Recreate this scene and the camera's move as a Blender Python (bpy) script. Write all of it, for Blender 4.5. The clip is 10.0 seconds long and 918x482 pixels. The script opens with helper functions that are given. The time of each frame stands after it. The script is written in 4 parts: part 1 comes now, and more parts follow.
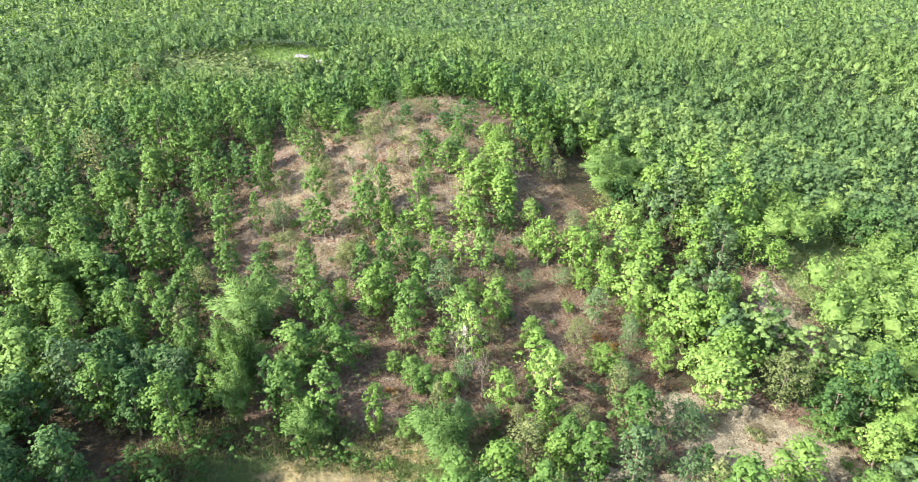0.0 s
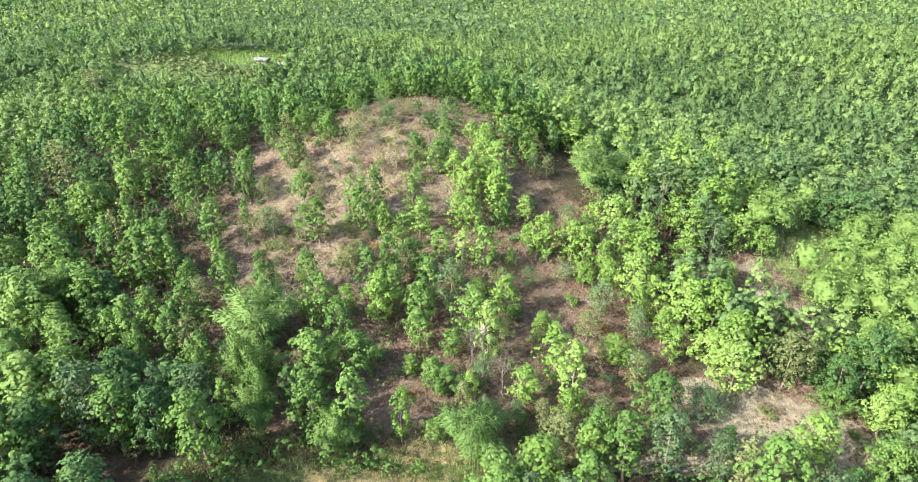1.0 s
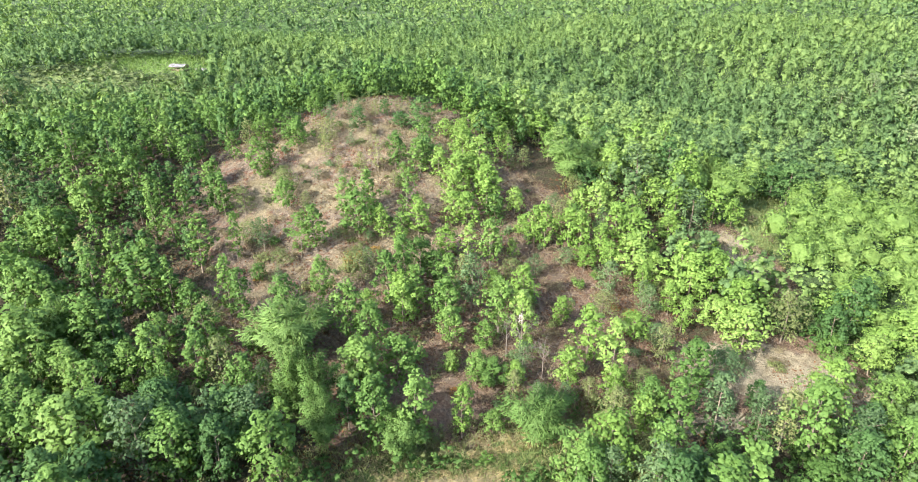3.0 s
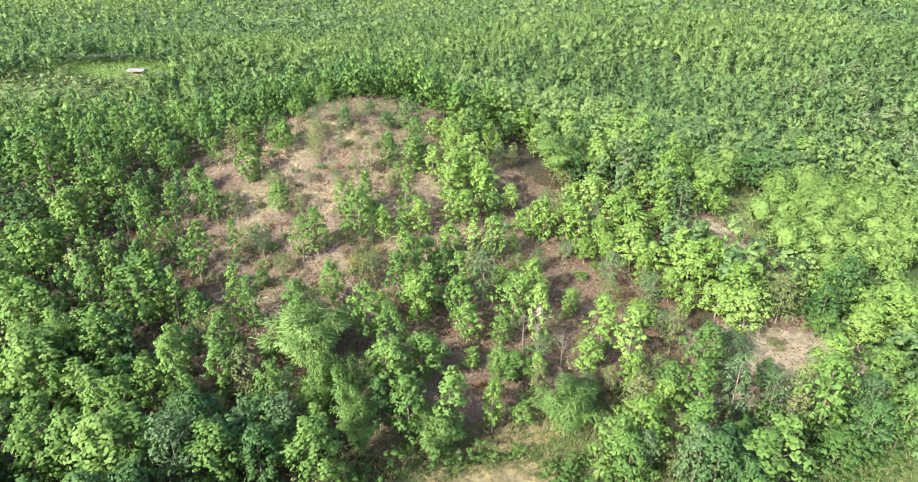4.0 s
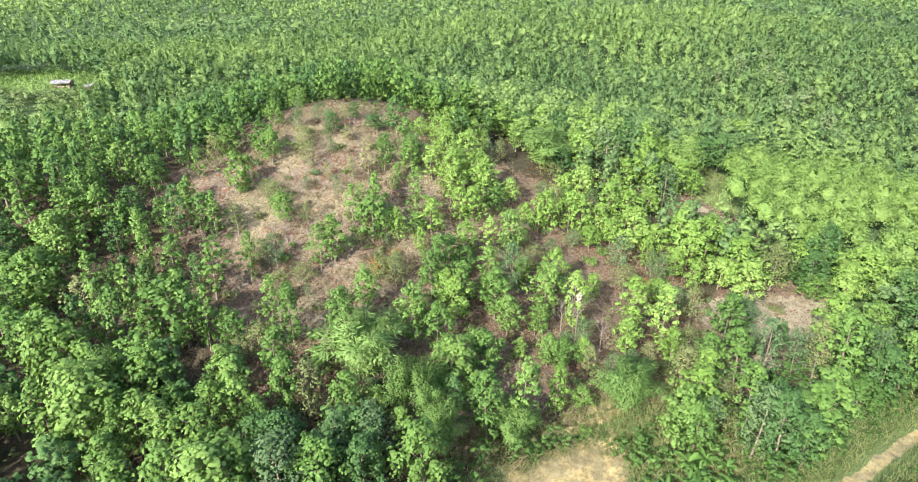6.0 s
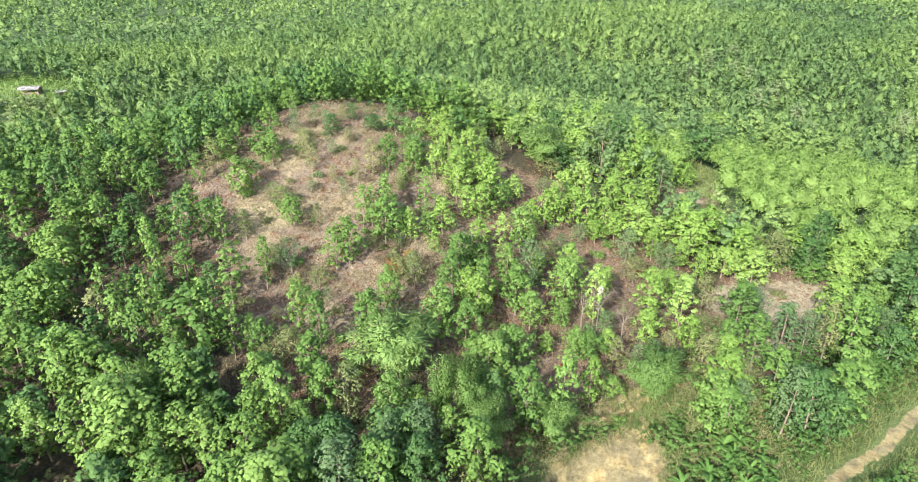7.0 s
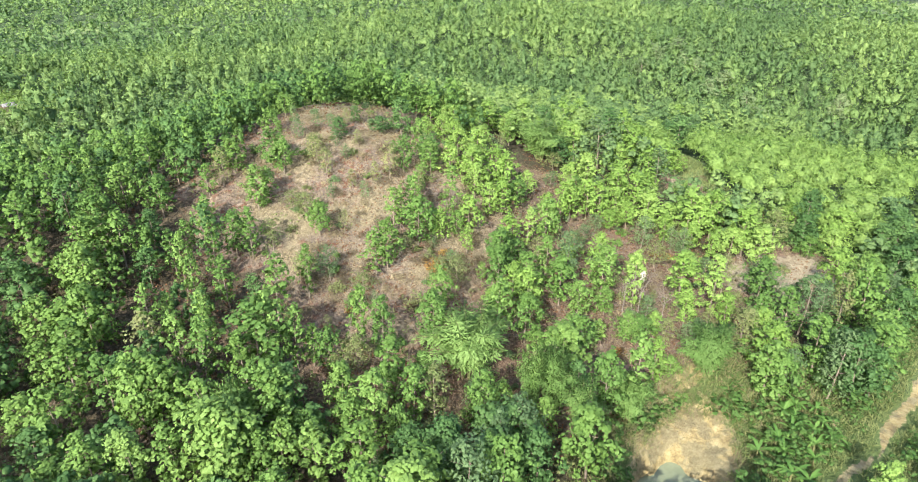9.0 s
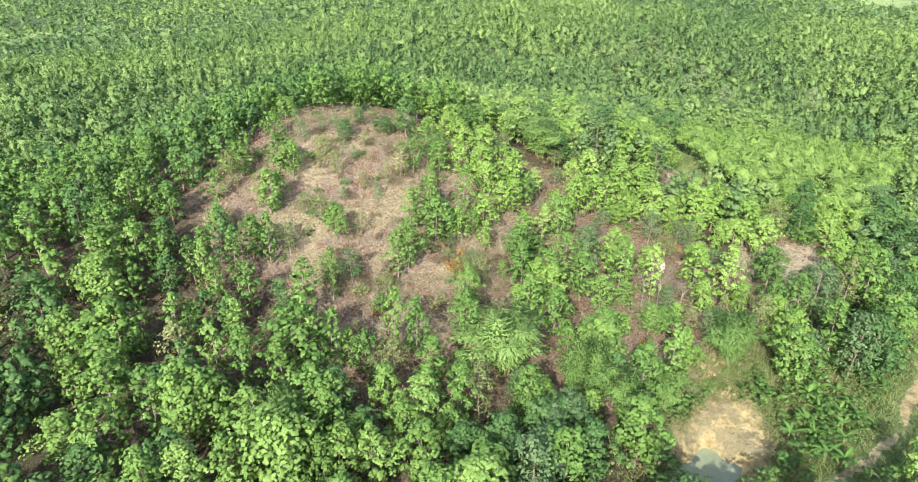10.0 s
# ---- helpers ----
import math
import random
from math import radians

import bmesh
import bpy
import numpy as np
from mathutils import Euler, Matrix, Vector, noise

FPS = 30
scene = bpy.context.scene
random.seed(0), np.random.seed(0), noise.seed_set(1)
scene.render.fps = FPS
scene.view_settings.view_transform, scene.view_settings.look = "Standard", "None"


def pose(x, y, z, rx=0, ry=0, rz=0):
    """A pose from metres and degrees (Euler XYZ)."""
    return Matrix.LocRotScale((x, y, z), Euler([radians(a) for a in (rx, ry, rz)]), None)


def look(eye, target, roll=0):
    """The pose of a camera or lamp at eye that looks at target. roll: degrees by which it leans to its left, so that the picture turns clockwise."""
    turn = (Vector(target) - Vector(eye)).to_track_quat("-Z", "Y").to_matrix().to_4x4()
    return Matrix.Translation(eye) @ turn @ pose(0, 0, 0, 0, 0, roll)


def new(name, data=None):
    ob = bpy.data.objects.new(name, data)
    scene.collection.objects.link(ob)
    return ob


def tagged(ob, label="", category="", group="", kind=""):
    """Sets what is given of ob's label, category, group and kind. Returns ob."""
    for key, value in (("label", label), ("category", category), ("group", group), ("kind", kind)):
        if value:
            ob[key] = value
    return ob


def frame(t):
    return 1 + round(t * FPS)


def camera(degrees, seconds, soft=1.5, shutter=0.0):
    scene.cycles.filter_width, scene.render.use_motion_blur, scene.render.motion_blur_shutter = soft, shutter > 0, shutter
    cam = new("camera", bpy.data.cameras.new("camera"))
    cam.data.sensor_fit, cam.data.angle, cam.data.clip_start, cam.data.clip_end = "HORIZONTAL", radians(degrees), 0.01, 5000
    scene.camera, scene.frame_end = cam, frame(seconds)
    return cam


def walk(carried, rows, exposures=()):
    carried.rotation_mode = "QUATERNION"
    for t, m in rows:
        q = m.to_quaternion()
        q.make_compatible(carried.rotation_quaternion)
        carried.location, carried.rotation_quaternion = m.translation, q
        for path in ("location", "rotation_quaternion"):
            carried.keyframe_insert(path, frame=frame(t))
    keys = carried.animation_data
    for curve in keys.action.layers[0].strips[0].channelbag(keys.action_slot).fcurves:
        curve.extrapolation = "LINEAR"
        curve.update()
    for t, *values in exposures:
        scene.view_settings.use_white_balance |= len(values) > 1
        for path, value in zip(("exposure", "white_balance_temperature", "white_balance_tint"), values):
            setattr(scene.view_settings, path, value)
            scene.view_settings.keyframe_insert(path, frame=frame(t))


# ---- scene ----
# ---- camera ----
cam = camera(70.7, 10.0, soft=1.1)
METRES, EYE, TILT, LEAN, TURN = 90.0, 60.0, -26.0, 0.0, 0.0
ROWS = [
    (0.0, 0.0, 0.0, 0.0, 0.0, 0.0, -0.0),
    (0.5, -0.0474, 0.0016, 0.0007, -2.44, -0.04, 1.22),
    (1.0, -0.0963, 0.004, 0.0016, -5.0, -0.14, 2.47),
    (1.5, -0.1461, 0.0074, 0.0034, -7.64, -0.31, 3.75),
    (2.0, -0.1964, 0.0125, 0.0058, -10.19, -0.53, 4.98),
    (2.5, -0.2466, 0.0193, 0.0094, -12.68, -0.82, 6.15),
    (4.0, -0.3939, 0.0516, 0.0262, -20.23, -1.94, 9.52),
    (4.5, -0.4417, 0.0669, 0.0338, -22.62, -2.38, 10.56),
    (5.0, -0.4881, 0.0841, 0.0425, -24.99, -2.86, 11.57),
    (5.5, -0.5342, 0.1033, 0.052, -27.37, -3.36, 12.55),
    (7.0, -0.6647, 0.1713, 0.0862, -33.81, -4.98, 15.07),
    (7.5, -0.7058, 0.1969, 0.0988, -36.12, -5.61, 15.92),
    (8.0, -0.7456, 0.2236, 0.1118, -38.11, -6.16, 16.63),
    (8.5, -0.784, 0.2517, 0.1254, -39.96, -6.71, 17.28),
    (9.0, -0.8211, 0.2812, 0.1398, -41.81, -7.28, 17.91),
    (9.5, -0.8572, 0.3118, 0.1546, -43.74, -7.88, 18.51),
    (10.0, -0.8916, 0.3433, 0.1701, -45.73, -8.54, 19.15),
]
walk(cam, [(t, pose(0, 0, EYE, TILT, LEAN, TURN) @ pose(METRES * x, METRES * y, METRES * z, 90 + pitch, roll, yaw)) for t, x, y, z, yaw, pitch, roll in ROWS],
     exposures=[(0.0, 1.58), (5.0, 1.50), (10.0, 1.44)])

# ---- light ----
SUN_UP, SUN_FROM = 34.0, 246.0   # degrees above the horizon; compass bearing, clockwise from +y
world = bpy.data.worlds.new("sky")
scene.world = world
world.use_nodes = True
wn = world.node_tree.nodes
sky = wn.new("ShaderNodeTexSky")
sky.sky_type = 'NISHITA'
sky.sun_disc = False
sky.sun_elevation, sky.sun_rotation = radians(SUN_UP), radians(SUN_FROM)
sky.dust_density = 3.0
wn["Background"].inputs["Strength"].default_value = 0.150
world.node_tree.links.new(sky.outputs[0], wn["Background"].inputs["Color"])
sun = new("sun", bpy.data.lights.new("sun", 'SUN'))
sun.data.energy, sun.data.angle, sun.data.color = 3.7, radians(0.6), (1.0, 0.95, 0.86)
sb = radians(SUN_FROM)
sun.matrix_world = look((300 * math.sin(sb), 300 * math.cos(sb), 300 * math.tan(radians(SUN_UP))), (0, 0, 0))


# ---- materials ----
class Nodes:
    """A small writer of node trees."""

    def __init__(self, name):
        self.mat = bpy.data.materials.new(name)
        self.mat.use_nodes = True
        self.tree = self.mat.node_tree
        self.bsdf = self.tree.nodes["Principled BSDF"]

    def add(self, kind):
        return self.tree.nodes.new(kind)

    def link(self, a, b):
        self.tree.links.new(a, b)

    def noise(self, scale, detail=4.0, rough=0.6, coord=None):
        n = self.add("ShaderNodeTexNoise")
        n.inputs["Scale"].default_value, n.inputs["Detail"].default_value, n.inputs["Roughness"].default_value = scale, detail, rough
        if coord is None:
            coord = self.add("ShaderNodeNewGeometry").outputs["Position"]
        self.link(coord, n.inputs["Vector"])
        return n.outputs["Fac"]

    def ramp(self, fac, *stops):
        n = self.add("ShaderNodeValToRGB")
        els = n.color_ramp.elements
        while len(els) < len(stops):
            els.new(0.5)
        for e, (p, c) in zip(els, stops):
            e.position, e.color = p, (*c, 1.0) if len(c) == 3 else c
        self.link(fac, n.inputs["Fac"])
        return n.outputs["Color"]

    def mix(self, fac, a, b, blend="MIX"):
        n = self.add("ShaderNodeMix")
        n.data_type, n.blend_type = 'RGBA', blend
        for s, val in ((0, fac), (6, a), (7, b)):
            if isinstance(val, (int, float)):
                n.inputs[s].default_value = val
            elif isinstance(val, tuple):
                n.inputs[s].default_value = (*val, 1.0)
            else:
                self.link(val, n.inputs[s])
        return n.outputs[2]

    def math(self, op, a, b=0.0, clamp=False):
        n = self.add("ShaderNodeMath")
        n.operation, n.use_clamp = op, clamp
        for s, val in ((0, a), (1, b)):
            if isinstance(val, (int, float)):
                n.inputs[s].default_value = val
            else:
                self.link(val, n.inputs[s])
        return n.outputs[0]

    def attr(self, name):
        n = self.add("ShaderNodeAttribute")
        n.attribute_name = name
        return n

    def bump(self, height, strength, distance):
        n = self.add("ShaderNodeBump")
        n.inputs["Strength"].default_value, n.inputs["Distance"].default_value = strength, distance
        self.link(height, n.inputs["Height"])
        self.link(n.outputs["Normal"], self.bsdf.inputs["Normal"])

    def base(self, colour, rough=0.8):
        if isinstance(colour, tuple):
            self.bsdf.inputs["Base Color"].default_value = (*colour, 1.0)
        else:
            self.link(colour, self.bsdf.inputs["Base Color"])
        self.bsdf.inputs["Roughness"].default_value = rough
        return self.mat


def leaf_material(name, dark, mid, light, stuff=False, rough=0.62, thin=0.30):
    """Leaves: one colour for each tree, another shift for each leaf, some light through the blade."""
    n = Nodes(name)
    tree = n.attr("tint").outputs["Fac"] if stuff else n.add("ShaderNodeObjectInfo").outputs["Random"]
    leaf = n.add("ShaderNodeNewGeometry").outputs["Random Per Island"]
    share = 0.22 if stuff else 0.27
    f = n.math("ADD", n.math("MULTIPLY", tree, 1.0 - share), n.math("MULTIPLY", leaf, share))
    col = n.ramp(f, (0.08, dark), (0.5, mid), (0.95, light))
    if stuff:
        grain = n.noise(2.6, 4.0, 0.7)
        col = n.mix(1.0, col, n.ramp(grain, (0.36, (0.85, 0.87, 0.86)), (0.62, (1.16, 1.14, 1.12))), "MULTIPLY")
        n.bump(n.noise(4.0, 4.0, 0.75), 0.6, 0.1)
    n.base(col, rough)
    n.bsdf.inputs["Specular IOR Level"].default_value = 0.2
    tr = n.add("ShaderNodeBsdfTranslucent")
    n.link(n.mix(1.0, col, (1.0, 1.0, 0.55), "MULTIPLY"), tr.inputs["Color"])
    m = n.add("ShaderNodeMixShader")
    m.inputs[0].default_value = thin
    n.link(n.bsdf.outputs[0], m.inputs[1])
    n.link(tr.outputs[0], m.inputs[2])
    n.link(m.outputs[0], n.tree.nodes["Material Output"].inputs["Surface"])
    return n.mat


LEAF = {
    "fresh": ((0.094, 0.178, 0.042), (0.131, 0.232, 0.055), (0.178, 0.288, 0.077)),
    "light": ((0.142, 0.248, 0.053), (0.190, 0.315, 0.073), (0.253, 0.380, 0.105)),
    "mid": ((0.079, 0.157, 0.040), (0.113, 0.212, 0.051), (0.165, 0.276, 0.072)),
    "dark": ((0.052, 0.114, 0.037), (0.072, 0.150, 0.047), (0.104, 0.194, 0.062)),
    "bright": ((0.172, 0.285, 0.074), (0.208, 0.328, 0.092), (0.246, 0.368, 0.114)),
    "autumn": ((0.190, 0.095, 0.035), (0.270, 0.155, 0.045), (0.340, 0.230, 0.065)),
    "grey": ((0.086, 0.150, 0.066), (0.116, 0.188, 0.081), (0.155, 0.228, 0.105)),
    "olive": ((0.134, 0.175, 0.066), (0.177, 0.215, 0.086), (0.241, 0.265, 0.116)),
    "bamboo": ((0.104, 0.196, 0.054), (0.142, 0.248, 0.069), (0.188, 0.302, 0.092)),
    "banana": ((0.070, 0.155, 0.035), (0.100, 0.205, 0.047), (0.140, 0.250, 0.064)),
    # far_*: leaf green made paler and bluer, distance haze put into the colour
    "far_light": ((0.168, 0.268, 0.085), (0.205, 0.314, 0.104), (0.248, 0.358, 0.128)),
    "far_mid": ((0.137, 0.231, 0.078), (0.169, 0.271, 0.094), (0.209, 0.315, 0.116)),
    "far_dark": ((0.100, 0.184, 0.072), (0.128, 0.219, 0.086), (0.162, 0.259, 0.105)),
    "scrub": ((0.049, 0.112, 0.029), (0.075, 0.152, 0.039), (0.112, 0.202, 0.055)),
    "sage": ((0.139, 0.200, 0.083), (0.184, 0.245, 0.105), (0.238, 0.292, 0.138)),
    "pale": ((0.150, 0.220, 0.101), (0.184, 0.256, 0.119), (0.225, 0.295, 0.143)),
    "straw": ((0.10, 0.080, 0.052), (0.205, 0.172, 0.108), (0.38, 0.335, 0.215)),
    "litter": ((0.09, 0.042, 0.025), (0.15, 0.072, 0.040), (0.21, 0.110, 0.060)),
}
LEAVES = {k: leaf_material("leaf_" + k, *c) for k, c in LEAF.items()}
# far leaves let more light through, flattening contrast as haze would
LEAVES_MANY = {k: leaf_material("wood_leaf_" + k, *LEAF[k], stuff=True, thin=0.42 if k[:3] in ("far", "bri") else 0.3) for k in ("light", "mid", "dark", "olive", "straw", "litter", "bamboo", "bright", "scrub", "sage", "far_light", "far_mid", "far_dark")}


def bark_material(name, a, b):
    n = Nodes(name)
    f = n.noise(9.0, 5.0)
    n.bump(f, 0.5, 0.03)
    return n.base(n.ramp(f, (0.3, a), (0.7, b)), 0.85)


BARK = bark_material("bark", (0.13, 0.103, 0.078), (0.28, 0.238, 0.185))
DEAD = bark_material("dead_wood", (0.15, 0.13, 0.11), (0.29, 0.255, 0.22))


BLEACHED = bark_material("bleached_leaf", (0.36, 0.33, 0.27), (0.56, 0.52, 0.44))


def ground_material():
    n = Nodes("ground_cover")
    cover = n.attr("cover")
    sep = n.add("ShaderNodeSeparateColor")
    n.link(cover.outputs["Color"], sep.inputs[0])
    big, med, fine = n.noise(0.12, 5.0), n.noise(0.9, 6.0, 0.65), n.noise(2.3, 9.0, 0.78)
    edge = n.math("SUBTRACT", n.math("ADD", n.math("MULTIPLY", fine, 0.5), n.math("MULTIPLY", med, 0.7)), 0.6)

    def ragged(mask, steep=2.6):
        m = n.math("ADD", mask, n.math("MULTIPLY", edge, 1.5))
        return n.math("ADD", n.math("MULTIPLY", n.math("SUBTRACT", m, 0.49), steep), 0.5, clamp=True)
    bare, clay, grass = ragged(sep.outputs[0]), ragged(n.math("SUBTRACT", sep.outputs[1], 0.05), 6.0), ragged(sep.outputs[2])
    floor = n.mix(n.ramp(med, (0.35, (0, 0, 0)), (0.65, (1, 1, 1))), (0.052, 0.034, 0.022), (0.048, 0.055, 0.022))
    floor = n.mix(n.attr("leafy").outputs["Fac"], floor, (0.055, 0.095, 0.030))
    dry = n.ramp(fine, (0.32, (0.056, 0.043, 0.035)), (0.5, (0.168, 0.134, 0.103)), (0.68, (0.315, 0.268, 0.205)))
    litter = n.ramp(fine, (0.3, (0.085, 0.036, 0.024)), (0.7, (0.20, 0.086, 0.050)))
    dry = n.mix(n.ramp(med, (0.52, (0, 0, 0)), (0.61, (1, 1, 1))), dry, litter)
    straw = n.ramp(fine, (0.32, (0.09, 0.072, 0.045)), (0.5, (0.215, 0.182, 0.112)), (0.66, (0.36, 0.315, 0.195)))
    fallen = n.attr("fallen").outputs["Fac"]
    dry = n.mix(n.math("MULTIPLY", fallen, n.ramp(med, (0.36, (0.25, 0.25, 0.25)), (0.52, (0.92, 0.92, 0.92)))), dry, n.ramp(fine, (0.3, (0.062, 0.040, 0.028)), (0.52, (0.160, 0.104, 0.068)), (0.7, (0.305, 0.226, 0.152))))
    dry = n.mix(n.math("MULTIPLY", n.math("SUBTRACT", 1.0, fallen), n.ramp(big, (0.44, (0, 0, 0)), (0.58, (1, 1, 1)))), dry, straw)
    green = n.mix(n.attr("leafy").outputs["Fac"], n.ramp(fine, (0.3, (0.055, 0.095, 0.028)), (0.7, (0.15, 0.205, 0.06))), n.ramp(fine, (0.3, (0.16, 0.23, 0.07)), (0.7, (0.22, 0.30, 0.105))))
    earth = n.ramp(n.mix(0.4, med, fine), (0.36, (0.17, 0.125, 0.058)), (0.47, (0.335, 0.265, 0.122)), (0.63, (0.49, 0.415, 0.225)))
    stain = n.ramp(n.noise(0.34, 6.0, 0.65), (0.46, (0, 0, 0)), (0.54, (1, 1, 1)))
    earth = n.mix(n.math("MULTIPLY", stain, 0.6), earth, n.ramp(fine, (0.35, (0.10, 0.095, 0.05)), (0.65, (0.235, 0.22, 0.145))))
    sand = n.ramp(n.mix(0.5, med, fine), (0.36, (0.15, 0.122, 0.082)), (0.5, (0.27, 0.232, 0.158)), (0.64, (0.39, 0.348, 0.248)))
    earth = n.mix(n.attr("sandy").outputs["Fac"], earth, sand)
    c = n.mix(bare, floor, dry)
    c = n.mix(grass, c, green)
    c = n.mix(clay, c, earth)
    n.bump(n.math("ADD", n.math("MULTIPLY", med, 1.0), fine), 1.0, 0.3)
    return n.base(c, 0.95)


GROUND = ground_material()
n = Nodes("pond_water")
n.bump(n.noise(1.5, 3.0), 0.08, 0.05)
WATER = n.base(n.ramp(n.noise(0.35, 3.0), (0.35, (0.175, 0.200, 0.120)), (0.65, (0.250, 0.280, 0.175))), 0.15)

# ---- the lie of the land ----
BASE = 12.26
MOUNDS = [  # x, y, spread, height
    (-8, 132, 26, 18.62),
    (-30, 122, 24, -3.88),
    (5, 106, 26, -1.50),
    (-48, 138, 30, -2.92),
    (-62, 100, 34, -2.03),
    (-42, 60, 34, 2.73),
    (40, 90, 26, 5.63),
    (85, 68, 26, 1.12),
    (92, 108, 36, -4.08),
    (150, 130, 50, -1.00),
    (-50, 215, 44, 8.61),
    (20, 215, 60, -0.07),
    (100, 235, 70, 2.45),
    (20, 62, 28, -4.11),
    (0, 300, 110, -5.90),
    (-110, 210, 60, 4.60),
    (160, 215, 60, 1.95),
    (210, 300, 130, 8.07),
    (-210, 340, 130, 6.91),
    (260, 170, 80, 3.57),
    (0, 460, 120, 0.86),
    (95, 170, 30, -7.79),
    (-20, 178, 24, -6.24),
    (128, 75, 26, -8.43),
    (-58, 134, 16, 7.32),
    (10, 80, 18, 0.34),
    (-46, 62, 20, -4.30),
    (60, 15, 50, -8.46),
    (0, -40, 70, -1.33),
    (-13, 48, 9, -4.68),
    (17, 84, 13, -1.30),
]
POND = (-21.2, 49.1, 4.6, 2.5, 2.6)   # x, y, half length, half width, water level
rng = np.random.default_rng(7)


def lattice(seed, size=64):
    return np.random.default_rng(seed).random((size, size))


LAT = [lattice(k) for k in range(6)]


def value_noise(x, y, scale, k=0):
    """Smooth noise from 0 to 1 with the given grain in metres."""
    u, v = np.asarray(x) / scale, np.asarray(y) / scale
    i, j = np.floor(u).astype(int), np.floor(v).astype(int)
    f, g = u - i, v - j
    f, g = f * f * (3 - 2 * f), g * g * (3 - 2 * g)
    t = LAT[k]
    a, b = t[i % 64, j % 64], t[(i + 1) % 64, j % 64]
    c, d = t[i % 64, (j + 1) % 64], t[(i + 1) % 64, (j + 1) % 64]
    return (a * (1 - f) + b * f) * (1 - g) + (c * (1 - f) + d * f) * g


def ellipse(x, y, cx, cy, rx, ry, edge=0.25, turn=0.0):
    """1 inside, 0 outside, soft and ragged at the rim."""
    c, s = math.cos(radians(turn)), math.sin(radians(turn))
    u, w = (x - cx) * c + (y - cy) * s, -(x - cx) * s + (y - cy) * c
    d = np.sqrt((u / rx) ** 2 + (w / ry) ** 2) + (value_noise(x, y, 4.0, 3) - 0.5) * 0.35
    return np.clip((1.0 - d) / edge + 0.5, 0, 1)


def road_y(x):
    x = np.asarray(x)
    return 33.7 + 0.3 * np.sin(x / 3.2) + 0.15 * np.sin(x / 1.3) + 0.23 * np.clip(-x - 1.0, 0, 60)


def road_half(x):
    """Half the width of the bare earth: a cart road that narrows to a footpath and widens again."""
    x = np.asarray(x)
    return 0.24 + 0.46 * np.clip((x - 0.5) / 2.5, 0, 1) + 0.30 * np.clip((-x - 3.5) / 1.5, 0, 1) + 0.16 * np.sin(1.9 * x) * np.sin(0.83 * x + 1)


def track_y(x):
    """Middle line of the two-rut cart track."""
    return 55.15 - 0.14 * np.asarray(x)


def ground(x, y):
    x, y = np.asarray(x, float), np.asarray(y, float)
    z = np.full(np.broadcast(x, y).shape, BASE)
    for mx, my, s, h in MOUNDS:
        z = z + h * np.exp(-((x - mx) ** 2 + (y - my) ** 2) / (2 * s * s))
    z = z + 0.7 * (value_noise(x, y, 9.0, 0) - 0.5) + 0.3 * (value_noise(x, y, 2.6, 1) - 0.5)
    px, py, a, b, level = POND
    d = np.sqrt(((x - px) / (a + 1.6)) ** 2 + ((y - py) / (b + 1.6)) ** 2)
    d = d + 0.45 * (value_noise(x, y, 2.7, 2) - 0.5)
    dig = np.clip(1.35 - d, 0, 1)
    bank = np.exp(-(((x + 14.0) / 8.0) ** 2 + ((y - 49.3) / 5.2) ** 2) ** 2)
    z = z + bank * (1.3 * np.abs(value_noise(x, y, 3.1, 3) - 0.5) + 0.8 * np.abs(value_noise(x, y, 1.3, 4) - 0.5) - 0.3)
    z = z + (np.minimum(z, level - 1.0) - z) * np.clip(dig / 0.55, 0, 1) ** 1.5
    return z


GAPS = [(-47.5, 88), (-37, 94), (-36.5, 104), (-38.5, 132), (-46, 80), (-41.5, 74), (-48, 126), (-64, 130), (-59, 107.5), (-57, 104),
        (-53, 100), (-64, 94.5), (-50, 110), (-36, 71.5), (-56, 125.5), (-39.4, 124.4), (-9, 63), (-19, 61), (54, 55.5)]


